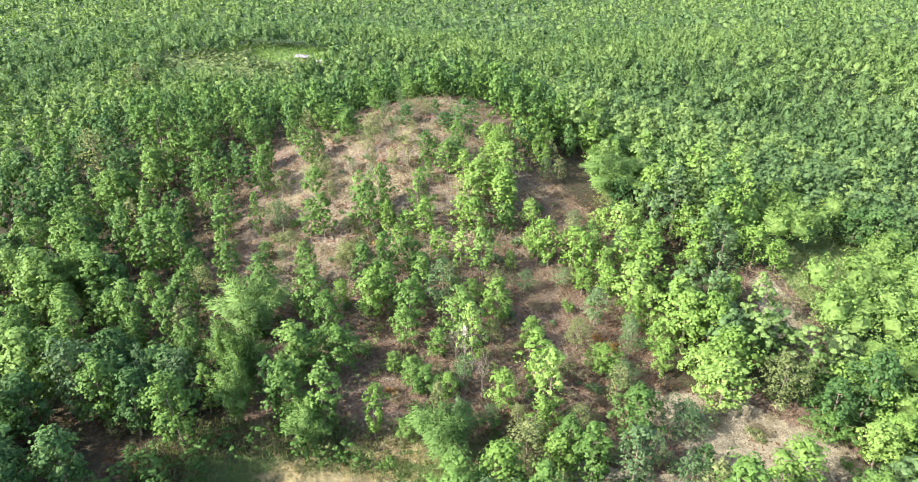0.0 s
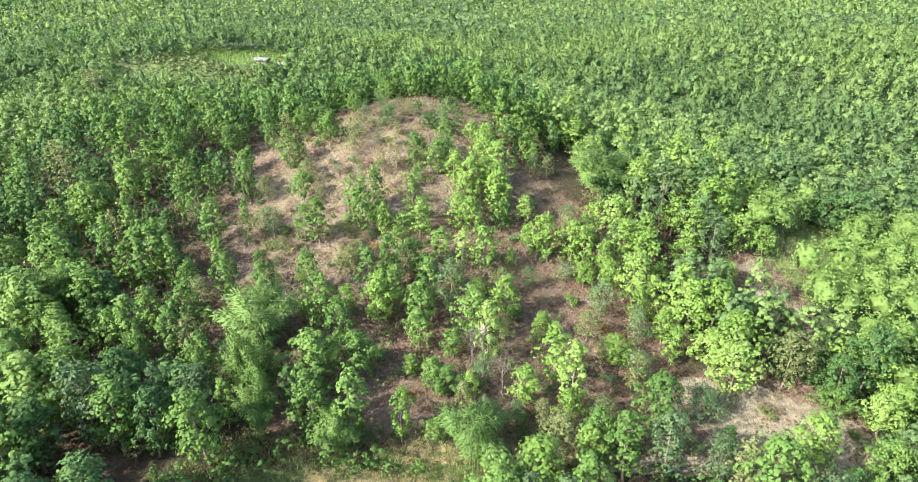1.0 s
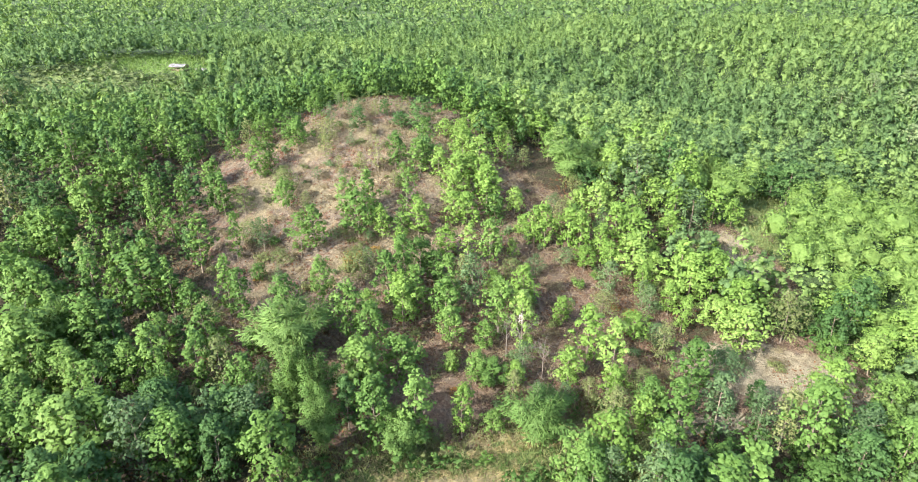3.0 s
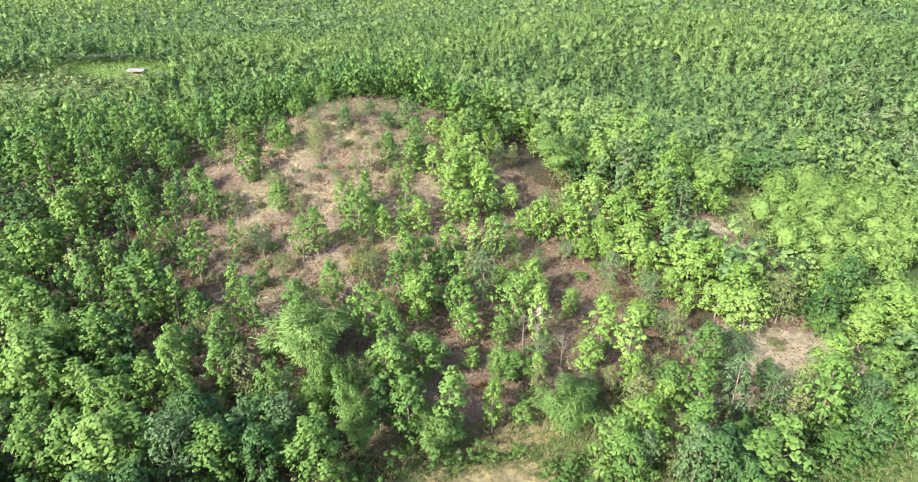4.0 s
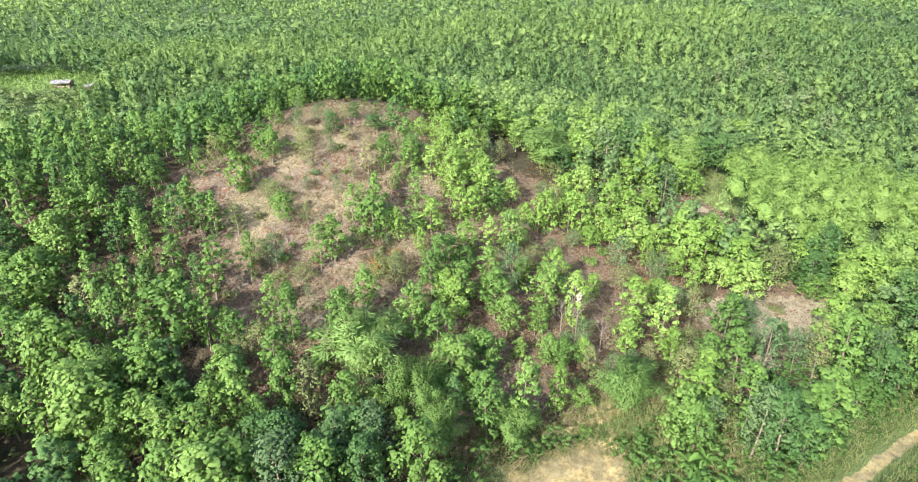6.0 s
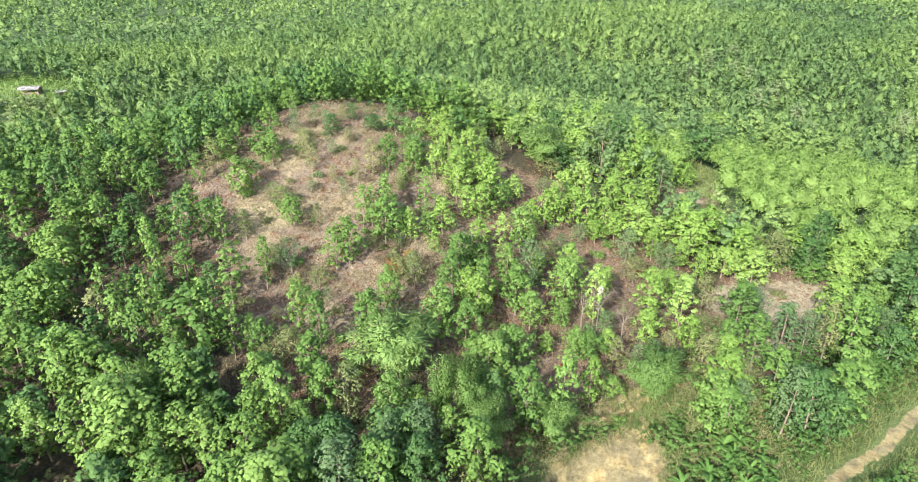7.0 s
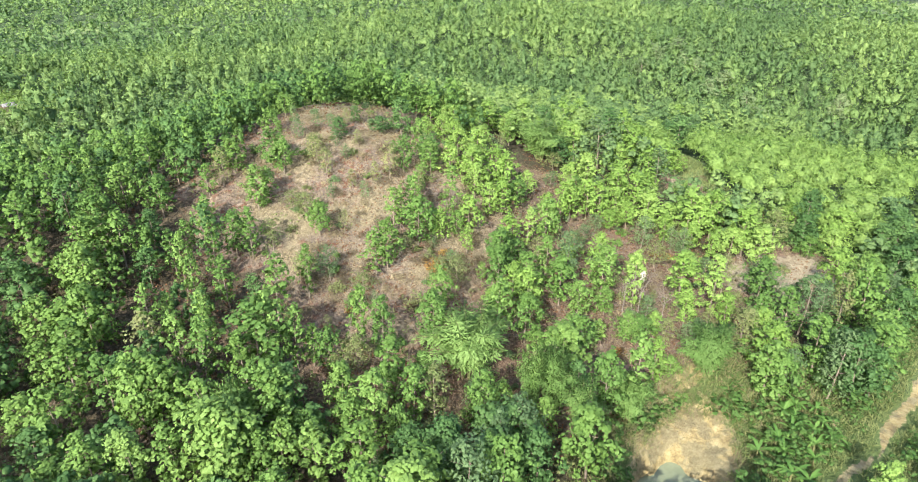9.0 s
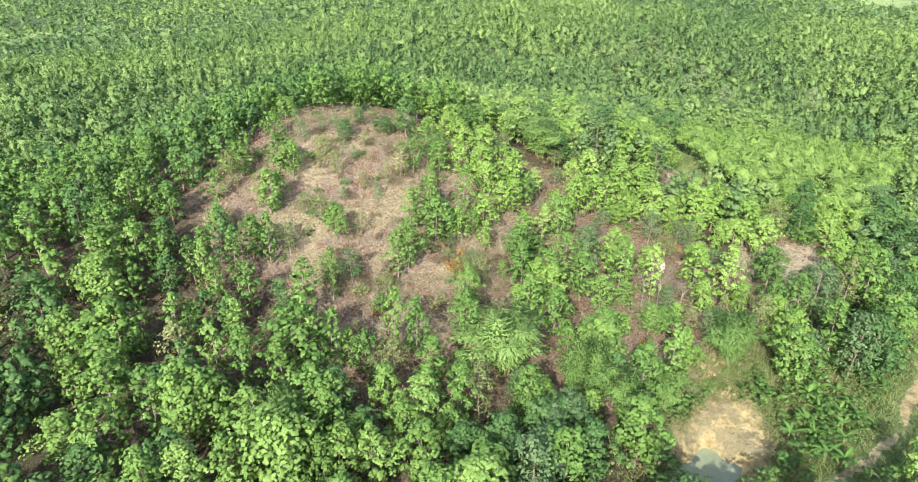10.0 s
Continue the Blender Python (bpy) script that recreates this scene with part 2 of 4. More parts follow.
def bald(x, y):
    """The barest places: hilltop, strip between rows, soil patches, pond, road."""
    m = np.maximum(ellipse(x, y, -12, 103, 11.5, 19, 0.15), ellipse(x, y, -9, 124, 6, 14, 0.15))
    m = np.maximum(m, ellipse(x, y, -26, 98, 8, 9, 0.15))
    m = np.maximum(m, ellipse(x, y, 16, 94, 4.5, 22, 0.15, -16))
    m = np.maximum(m, ellipse(x, y, 13, 72, 7, 8, 0.15))
    m = np.maximum(m, ellipse(x, y, 18, 66, 5, 5, 0.15))
    m = np.maximum(m, ellipse(x, y, 33, 59, 12.5, 7.5, 0.15))
    m = np.maximum(m, np.clip(3.2 - np.abs(y - track_y(x)), 0, 1) * (x > -8) * (x < 14))
    m = np.maximum(m, ellipse(x, y, 46, 79.5, 3.6, 9.5, 0.15))
    m = np.maximum(m, ellipse(x, y, 59, 91, 4.5, 13, 0.15, -40))
    m = np.maximum(m, ellipse(x, y, -12, 47.5, 19, 10, 0.15))
    m = np.maximum(m, ellipse(x, y, -55, 211, 18, 7.5, 0.15))
    m = np.maximum(m, ellipse(x, y, -47, 203, 9, 10, 0.15))
    m = np.maximum(m, ellipse(x, y, -67, 192, 21, 15, 0.15, -8))
    m = np.maximum(m, ellipse(x, y, -23, 46, 9, 8, 0.15))
    m = np.maximum(m, ellipse(x, y, 400, 112, 60, 26, 0.15))
    m = np.maximum(m, ellipse(x, y, 24, 387, 14, 13, 0.15))
    for gx0, gy0 in GAPS:
        m = np.maximum(m, np.clip(4.2 - np.hypot(x - gx0, y - gy0), 0, 1))
    return np.maximum(m, np.clip(road_half(x) + 2.0 - np.abs(y - road_y(x)), 0, 1) * (x > -40) * (x < 60))


def hill(x, y):
    """The thinly planted hill side and the pond's hollow."""
    m = ellipse(x, y, -13, 108, 25, 30, 0.15)
    m = np.maximum(m, ellipse(x, y, 6, 82, 24, 31, 0.15))
    m = np.maximum(m, ellipse(x, y, -26, 84, 22, 22, 0.15))
    m = np.maximum(m, ellipse(x, y, 10, 50, 34, 15, 0.15))
    return m


def graded(lo, hi, a, b, step):
    """Grid lines: even between a and b, ever wider out to lo and hi."""
    mid = list(np.arange(a, b + step / 2, step))
    out, s, p = [], step, mid[-1]
    while p < hi:
        s *= 1.12
        p += s
        out.append(p)
    pre, s, p = [], step, mid[0]
    while p > lo:
        s *= 1.12
        p -= s
        pre.append(p)
    return np.array(pre[::-1] + mid + out)


def mesh_from(name, verts, quads, material, tint=None, normals=None):
    """A mesh from arrays of corners and four-sided faces."""
    me = bpy.data.meshes.new(name)
    verts, quads = np.asarray(verts, np.float32), np.asarray(quads, np.int32)
    me.vertices.add(len(verts))
    me.vertices.foreach_set("co", verts.ravel())
    me.loops.add(quads.size)
    me.loops.foreach_set("vertex_index", quads.ravel())
    me.polygons.add(len(quads))
    me.polygons.foreach_set("loop_start", np.arange(0, quads.size, 4, dtype=np.int32))
    if tint is not None:
        at = me.attributes.new("tint", 'FLOAT', 'POINT')
        at.data.foreach_set("value", np.asarray(tint, np.float32))
    if normals is not None:
        at = me.attributes.new("custom_normal", 'FLOAT_VECTOR', 'POINT')
        at.data.foreach_set("vector", np.asarray(normals, np.float32).ravel())
    me.materials.append(material)
    me.update(calc_edges=True)
    return me


gx, gy = graded(-2600, 2600, -100, 58, 1.4), graded(-1500, 3200, 28, 218, 1.4)
gy = np.concatenate([gy[gy < 31.5], np.arange(31.5, 59.5, 0.5), gy[gy > 59.5]])
X, Y = np.meshgrid(gx, gy)
Z = ground(X, Y)
nx, ny = len(gx), len(gy)
idx = np.arange(nx * ny).reshape(ny, nx)
quads = np.stack([idx[:-1, :-1], idx[:-1, 1:], idx[1:, 1:], idx[1:, :-1]], -1).reshape(-1, 4)
land = mesh_from("ground", np.stack([X, Y, Z], -1).reshape(-1, 3), quads, GROUND)
land.polygons.foreach_set("use_smooth", np.ones(len(quads), bool))
# west wood only 0.38: litter, with canopy shade put in as darker floor colour
bare = np.maximum.reduce([ellipse(X, Y, -13, 110, 27, 36), ellipse(X, Y, 6, 82, 22, 31), ellipse(X, Y, -24, 88, 17, 17),
                          ellipse(X, Y, 33, 57, 14, 9), ellipse(X, Y, 46, 79.5, 4.5, 10.5, 0.25), ellipse(X, Y, -6, 66, 22, 16), 0.38 * ellipse(X, Y, -46, 96, 26, 44)])
px, py, pa, pb, level = POND
rag = 0.55 * (value_noise(X, Y, 2.2, 4) - 0.5) + 0.35 * (value_noise(X, Y, 0.9, 5) - 0.5)
clay = np.maximum(np.clip(1.25 * ellipse(X, Y, -15.0, 49.3, 8.8, 5.3, 0.9, 8) + 1.4 * rag, 0, 1) * (ellipse(X, Y, -15.0, 49.4, 10, 7.0, 0.3) > 0.1), np.clip((road_half(X) - np.abs(Y - road_y(X))) / 0.4 + 0.6, 0, 1) * (X < 60) * (X > -40))
side = np.clip((X - 0.2) / 5.2, 0, 1)   # worn side path up from the road
clay = np.maximum(clay, np.clip((0.45 - np.abs(Y - (38.2 + 6.6 * side))) / 0.35 + 0.4, 0, 1) * (X > 0.2) * (X < 5.4))
rut = np.abs(np.abs(Y - track_y(X)) - 0.75)
clay = np.maximum(clay, np.clip((0.72 - rut) / 0.3, 0, 1) * (X > -9) * (X < 26))
clay = np.maximum(clay, np.clip(1.2 * ellipse(X, Y, -4, 136, 8.0, 4.0, 0.9, -20), 0, 1))
clay = np.maximum(clay, np.clip(1.1 * ellipse(X, Y, 46, 78.5, 2.8, 8.5, 0.9), 0, 1))
clay = np.maximum(clay, np.clip(1.7 * ellipse(X, Y, 34.0, 58.0, 10.5, 4.4, 0.9, -25), 0, 1))
grass = np.maximum(np.maximum(ellipse(X, Y, -59, 214, 27, 17, 0.3), ellipse(X, Y, -68, 191, 28, 22, 0.3, -8)), ellipse(X, Y, 60, 92, 7, 15, 0.3, -40))
grass = np.maximum.reduce([grass, ellipse(X, Y, 400, 112, 62, 28), ellipse(X, Y, 24, 387, 15, 14)])
grass = np.maximum(grass, ellipse(X, Y, -47, 203, 11, 12, 0.3))
grass = np.maximum(grass, 0.8 * ellipse(X, Y, -8, 46, 22, 12, 0.3))
grass = np.maximum(grass, 0.85 * np.clip((8.0 - np.abs(Y - road_y(X))) / 3, 0, 1) * (X > -40) * (X < 70))
at = land.attributes.new("cover", 'FLOAT_COLOR', 'POINT')
at.data.foreach_set("color", np.stack([bare, clay, grass, np.ones_like(bare)], -1).astype(np.float32).ravel())
at = land.attributes.new("leafy", 'FLOAT', 'POINT')
at.data.foreach_set("value", np.maximum(np.clip((np.hypot(X + 10, Y - 80) - 75) / 50, 0, 1), np.clip((X - 36) / 12, 0, 1)).astype(np.float32).ravel())
at = land.attributes.new("fallen", 'FLOAT', 'POINT')
at.data.foreach_set("value", np.clip(1.0 - np.maximum(ellipse(X, Y, -14, 112, 26, 28, 0.6), 0.7 * ellipse(X, Y, -22, 92, 14, 12, 0.6)), 0, 1).astype(np.float32).ravel())
at = land.attributes.new("sandy", 'FLOAT', 'POINT')
at.data.foreach_set("value", np.maximum(np.clip((X - 4) / 14, 0, 1) * np.clip((Y - 42) / 6, 0, 1), np.clip((Y - 70) / 10, 0, 1)).astype(np.float32).ravel())
tagged(new("ground", land), "hilly ground of dry soil, leaf litter and grass", "ground", kind="structure")

# pond water
ang = np.linspace(0, 2 * np.pi, 49)[:-1]
bm = bmesh.new()
ring = [bm.verts.new((px + (pa + 3.0) * math.cos(a), py + (pb + 3.0) * math.sin(a), level)) for a in ang]
bm.faces.new(ring)
me = bpy.data.meshes.new("water")
bm.to_mesh(me)
me.materials.append(WATER)
tagged(new("water", me), "murky green water of a small dug pond", "pond", kind="structure")


# ---- plants: shapes ----
def unit(v):
    return v / np.maximum(np.linalg.norm(v, axis=-1, keepdims=True), 1e-9)


def leaf_quads(r, centres, normals, length, width, droop=0.15):
    """Kite-shaped leaves at centres, facing along normals."""
    k = len(centres)
    t = unit(np.cross(normals, r.normal(size=(k, 3))))
    b = np.cross(normals, t)
    L = (length * (0.7 + 0.6 * r.random(k)))[:, None]
    W = (width * (0.7 + 0.6 * r.random(k)))[:, None]
    base, tip = centres - t * L * 0.5, centres + t * L * 0.5 - normals * L * droop
    mid = centres - t * L * 0.05
    v = np.stack([base, mid - b * W * 0.5, tip, mid + b * W * 0.5], 1).reshape(-1, 3)
    return v, np.arange(4 * k).reshape(-1, 4)


def crown(r, height, radius, low, clumps, per, length, width, top=0.5, clump=0.33, full=0.5):
    """Leaves of one tree: tufts at the ends of limbs within an egg-shaped envelope."""
    cs = []
    lobe = r.uniform(0, 6.283, 3)
    for k in range(clumps):
        f = ((k + 0.5) / clumps) ** 0.85
        z = low + (height - low) * f
        prof = math.sin(math.pi * min(1.0, 0.14 + 0.84 * f) ** (0.75 + top * 0.5)) ** 0.7
        a = k * 2.399 + r.uniform(-0.6, 0.6)
        uneven = 1.0 + 0.22 * math.sin(2 * a + lobe[0] + 5 * f) + 0.16 * math.sin(3 * a + lobe[1] - 7 * f)
        rad = radius * prof * uneven * r.uniform(0.3, 1.02)
        cs.append((rad * math.cos(a), rad * math.sin(a), z + r.uniform(-0.9, 0.7) * clump * radius))
    cs = np.array(cs)
    cr = clump * radius * (0.6 + 0.65 * r.random(clumps))
    who = np.repeat(np.arange(clumps), per)
    d = unit(r.normal(size=(len(who), 3)) + np.array([0, 0, 0.35]))
    p = cs[who] + d * (cr[who] * (0.70 + 0.40 * r.random(len(who))))[:, None] * np.array([1, 1, 0.8])
    out = unit(p - np.array([0, 0, (low + height) / 2]) * 1.0)
    nrm = unit(d * 0.8 + np.array([0, 0, 0.45]) + out * 0.45 + r.normal(size=d.shape) * 0.28)
    soft = unit(d * 0.8 + np.array([0, 0, 0.4]) + out * 0.45 + r.normal(size=d.shape) * 0.12)
    leaves = leaf_quads(r, p, nrm, length, width)
    corner = unit(np.array([(a, b, c) for a in (-1.0, 1.0) for b in (-1.0, 1.0) for c in (-1.0, 1.0)]))
    faces = np.array([(0, 1, 3, 2), (4, 6, 7, 5), (0, 4, 5, 1), (2, 3, 7, 6), (0, 2, 6, 4), (1, 5, 7, 3)])
    if not full:
        return (*leaves, np.repeat(soft, 4, axis=0))
    step = 2 if full < 0.6 else 1
    cs, cr, clumps = cs[::step], cr[::step], len(cs[::step])
    reach = cr[:, None] * r.uniform(full - 0.12, full + 0.12, (clumps, 8))
    heart = cs[:, None, :] + corner[None] * reach[:, :, None] * np.array([1, 1, 0.8])   # shaded foliage within each tuft
    away = unit(cs - np.array([0, 0, (low + height) / 2]))
    round_off = unit(corner[None] * 0.7 + away[:, None, :] * 0.5 + np.array([0, 0, 0.25]))
    inner = (heart.reshape(-1, 3), (faces[None] + 8 * np.arange(clumps)[:, None, None]).reshape(-1, 4))
    return (*join([leaves, inner]), np.concatenate([np.repeat(soft, 4, axis=0), round_off.reshape(-1, 3)]))


def tube(points, radii, sides=6):
    """A tapered tube along a line of points."""
    pts = np.asarray(points, float)
    v, q = [], []
    for k, p in enumerate(pts):
        d = unit(pts[min(k + 1, len(pts) - 1)] - pts[max(k - 1, 0)])
        a = unit(np.cross(d, (0.3, 1.0, 0.1)))
        b = np.cross(d, a)
        for s in range(sides):
            w = 2 * math.pi * s / sides
            v.append(p + radii[k] * (math.cos(w) * a + math.sin(w) * b))
    for k in range(len(pts) - 1):
        for s in range(sides):
            t = (s + 1) % sides
            q.append((k * sides + s, k * sides + t, (k + 1) * sides + t, (k + 1) * sides + s))
    return np.array(v), np.array(q)


def join(pieces):
    vs, qs, n = [], [], 0
    for v, q in pieces:
        vs.append(v)
        qs.append(q + n)
        n += len(v)
    return np.concatenate(vs), np.concatenate(qs)


def trunk(r, height, radius, low, thick):
    """Stem with a slight bend and a few limbs."""
    top = height * 0.88
    bend = r.uniform(-0.25, 0.25, 2)
    line = [(bend[0] * math.sin(2.2 * f), bend[1] * math.sin(2.9 * f), -0.4 + (top + 0.4) * f) for f in np.linspace(0, 1, 6)]
    pieces = [tube(line, [thick * (1.15 - 0.95 * f) for f in np.linspace(0, 1, 6)], 7)]
    for k in range(6):
        z = low + (top - low) * (k + 0.3) / 6.5
        a = k * 2.4 + r.uniform(-0.4, 0.4)
        reach = radius * r.uniform(0.45, 0.7)
        f = (z + 0.4) / (top + 0.4)
        s = np.array([bend[0] * math.sin(2.2 * f), bend[1] * math.sin(2.9 * f), z])
        e = s + np.array([reach * math.cos(a), reach * math.sin(a), reach * 0.8])
        pieces.append(tube([s, (s + e) / 2 + (0, 0, -0.1), e], [thick * 0.4, thick * 0.27, thick * 0.1], 4))
    return join(pieces)


def part(name, data, material, parent, label=""):
    """One mesh object under a thing or a part."""
    if not isinstance(data, bpy.types.Mesh):
        data = mesh_from(name, *data, material)
    ob = new(name, data)
    ob.parent = parent
    return tagged(ob, label)


# build: model height, model radius, crown base, tufts, leaves a tuft, leaf length, leaf width
BUILD = {
    "slim": (9.0, 1.7, 1.3, 52, 19, 0.34, 0.235),
    "middle": (8.5, 2.4, 1.5, 66, 20, 0.36, 0.25),
    "broad": (8.0, 3.4, 1.9, 88, 22, 0.38, 0.265),
}
MODELS = {}


def leafy_mesh(made, material):
    return mesh_from("crown", made[0], made[1], material, None, made[2])


def tree_model(colour, build, k, lite):
    """The stem and leaf meshes of one model, made on first use."""
    key = (colour, build, k, lite)
    if key not in MODELS:
        h, w, low, tufts, per, ll, lw = BUILD[build]
        r = np.random.default_rng(hash_of(key))
        if colour == "pale":
            per, ll, lw = per - 2, 0.42, 0.26
        if colour in ("grey", "olive"):
            per, ll, lw = per - 2, 0.32, 0.18
        if colour == "dark":
            per, ll, lw = per + 2, 0.36, 0.24
        if lite:
            per, ll, lw = int(per * 0.62), ll * 1.18, lw * 1.18
        MODELS[key] = (mesh_from("trunk", *trunk(r, h, w, low, 0.085 + 0.016 * w), BARK),
                       leafy_mesh(crown(r, h, w, low, tufts, per, ll, lw, clump=0.22 if build == "broad" else 0.28, full=0.0 if colour in ("grey", "olive", "pale") else 0.46), LEAVES[colour]), h, w)
    return MODELS[key]


def hash_of(key):
    return sum((i + 1) * sum(ord(c) * (j + 3) for j, c in enumerate(str(s))) for i, s in enumerate(key)) % 99991


def set_tree(x, y, height, radius, colour, name, label, category, group):
    radius = radius * 1.08
    ratio = height / radius
    build = "slim" if ratio > 3.9 else "middle" if ratio > 2.5 else "broad"
    stem, leaves, h, w = tree_model(colour, build, int(rng.integers(0, 4)), y > 84)
    root = new(name)
    root.empty_display_size = 0.5
    z = float(ground(x, y))
    root.matrix_basis = Matrix.LocRotScale((x, y, z), Euler((rng.normal(0, 0.03), rng.normal(0, 0.03), rng.uniform(0, 6.28))),
                                           (radius / w, radius / w, height / h))
    part("trunk", stem, BARK, root)
    part("crown", leaves, LEAVES[colour], root)
    return tagged(root, label, category, group)


# ---- trees that stand out singly: x, y, height, crown radius ----
LIGHT_TEAKS_A = [
    (-12.7, 31.3, 6.8, 1.7), (4.5, 48.6, 7.9, 2.9), (35.5, 50.4, 8.2, 2.8),
    (-42, 50.5, 3.4, 2.1), (11, 52.4, 5.9, 2), (-29.9, 53.9, 10, 2.8), (46.4, 54.2, 5.9, 2.5),
    (55, 55.6, 6.5, 3.9), (49, 55.7, 5.6, 2.5), (9.5, 57.2, 6.1, 1.5), (-9.7, 57.7, 7.9, 1.4), (-29.3, 59.8, 6.8, 1.3),
    (10.3, 60, 10.8, 1.9), (-48.7, 60.1, 11.5, 3.4), (-46.9, 61, 10.7, 3.2), (31.4, 61.3, 8.2, 2.9), (5.4, 61.4, 6, 1.9),
]
LIGHT_TEAKS_B = [
    (49.7, 62.4, 6.3, 3.9), (-51.6, 62.5, 10.7, 2.7), (-1.4, 62.5, 4.2, 1.3), (-55.9, 63.2, 9, 2.6), (-20.3, 64.4, 9.1, 3.1),
    (9.6, 64.5, 9.3, 2.1), (33.3, 65.1, 9.7, 3.1), (-33, 65.9, 8.4, 2.2), (-19.9, 66.2, 7.5, 1.7), (30.8, 66.3, 5.4, 3.1),
    (-8.3, 67, 3.2, 1.1), (-48.8, 67.1, 10.5, 2.1), (18.4, 67.9, 4.3, 2.3), (1.8, 68, 9.9, 1.6), (-50.7, 71, 9.1, 1.9),
    (32.7, 71.2, 9.7, 3.1), (30.2, 72.4, 8.9, 3), (-45.5, 72.5, 8, 2.2), (9.8, 73.1, 4.9, 1.4), (29.6, 74, 10.2, 2.4),
]
LIGHT_TEAKS_C = [
    (-52.7, 74, 8.6, 1.9), (-54.6, 74.1, 7.8, 1.9), (-56.9, 76.1, 9.4, 1.9), (-37.1, 76.1, 9.5, 2), (5.3, 76.4, 7.3, 2.2),
    (26.5, 76.5, 6.6, 1.9), (-12.3, 76.6, 7.3, 2.3), (-57.6, 77.5, 10.4, 4.8), (-42.4, 78, 8, 2), (24.7, 79.5, 8.3, 2.8),
    (-11.7, 79.6, 6.5, 1.8), (-60.8, 80, 8.4, 1.7), (39, 80.4, 4.5, 2.1), (-63.7, 81.8, 8.2, 2.1), (21.9, 82, 5.3, 2.1),
    (18.2, 83, 4.3, 2), (-67, 83.7, 8.1, 1.8), (27.5, 84.1, 8.4, 3), (21.2, 84.4, 6.7, 1.7), (-55.5, 84.5, 8.7, 1.9),
]
LIGHT_TEAKS_D = [
    (-70, 84.6, 5.4, 2.7), (-35, 85.1, 10.1, 1.5), (34.5, 85.7, 4.7, 2.5), (18.5, 86, 7.9, 2), (25, 86, 8.6, 2.5),
    (48.2, 86.9, 5.3, 2.2), (0.2, 87, 6.8, 1.6), (36.2, 87.1, 8.9, 2.1), (-40.3, 87.6, 6.2, 1.4), (17.4, 87.7, 7.7, 2.2),
    (7.9, 87.7, 3.5, 1), (44.8, 88, 7.3, 2.7), (-56.9, 88.3, 8.2, 2.2), (-2.8, 88.3, 5.8, 2), (-48.6, 88.5, 8.9, 1.8),
    (13.8, 88.8, 8.1, 2.2), (-58.5, 89.4, 9.3, 3.7), (12.2, 89.4, 7.2, 1.9), (29.5, 89.5, 6.7, 2.3), (-9.7, 91, 4.9, 1.2),
]
LIGHT_TEAKS_E = [
    (-67.2, 91.3, 9.2, 2.4), (11.1, 92, 4.2, 1.6), (43.5, 92.4, 7.6, 2.5), (35.5, 93.4, 6.5, 2.6), (41.4, 93.8, 9.8, 3.7),
    (25.9, 94, 6.9, 2.9), (-5.7, 94.2, 6.4, 2.3), (2.5, 94.7, 6.6, 2.2), (-50.1, 94.8, 11.6, 1.4), (-11.4, 94.8, 5.9, 1.5),
    (-21.8, 95.5, 7.8, 2.2), (0.6, 95.7, 6.1, 1.9), (-69.5, 95.8, 5.9, 2.9), (11.6, 97, 4.8, 1.8), (-64.2, 97.5, 9.7, 2.1),
    (-33.8, 98.3, 8.3, 1.2), (7.2, 98.4, 8.4, 2.6), (47.6, 99.7, 10.7, 2.4), (-62.7, 100, 10.6, 2.2), (1.6, 100.2, 6.1, 2.3),
]
LIGHT_TEAKS_F = [
    (7.2, 100.5, 8, 2.5), (32.2, 101.4, 8.9, 2.5), (3, 102.6, 7.4, 2.5), (-65.7, 103.4, 6.4, 2.8), (6.2, 104.5, 5.7, 2.3),
    (-59.7, 104.7, 10.8, 2.7), (0.9, 105.3, 6.2, 2.1), (34.2, 105.5, 7.4, 3), (8.3, 106.3, 7.6, 2.4), (-59.2, 106.8, 9.2, 3.7),
    (-61.5, 106.8, 8.6, 3.1), (6.3, 109.1, 5.8, 2.5), (-63.5, 109.5, 7.7, 3), (6.5, 110.8, 6.8, 1.9), (14.1, 112.4, 5.7, 1.4),
    (44.1, 113.4, 10, 3.2), (51.5, 113.7, 10.7, 2.6), (98.9, 114, 6, 4.9), (-56.7, 114.2, 8.9, 2.6), (7.5, 114.6, 5, 2.2),
]
LIGHT_TEAKS_G = [
    (-56.8, 116.1, 7.6, 3.2), (5.2, 116.8, 3.9, 1.8), (35.4, 117.9, 9.1, 2.9), (-55.1, 119.2, 9.2, 2.1), (25.4, 119.4, 7.2, 2.5),
    (-53.1, 120.5, 7.9, 2.7), (-50, 125.6, 6.8, 1.7), (17.5, 125.8, 6.1, 2.7), (-27.3, 129.2, 6.1, 2.2), (-45.3, 130.7, 8.5, 2.2),
    (27.3, 131.6, 8.8, 3.1),
]
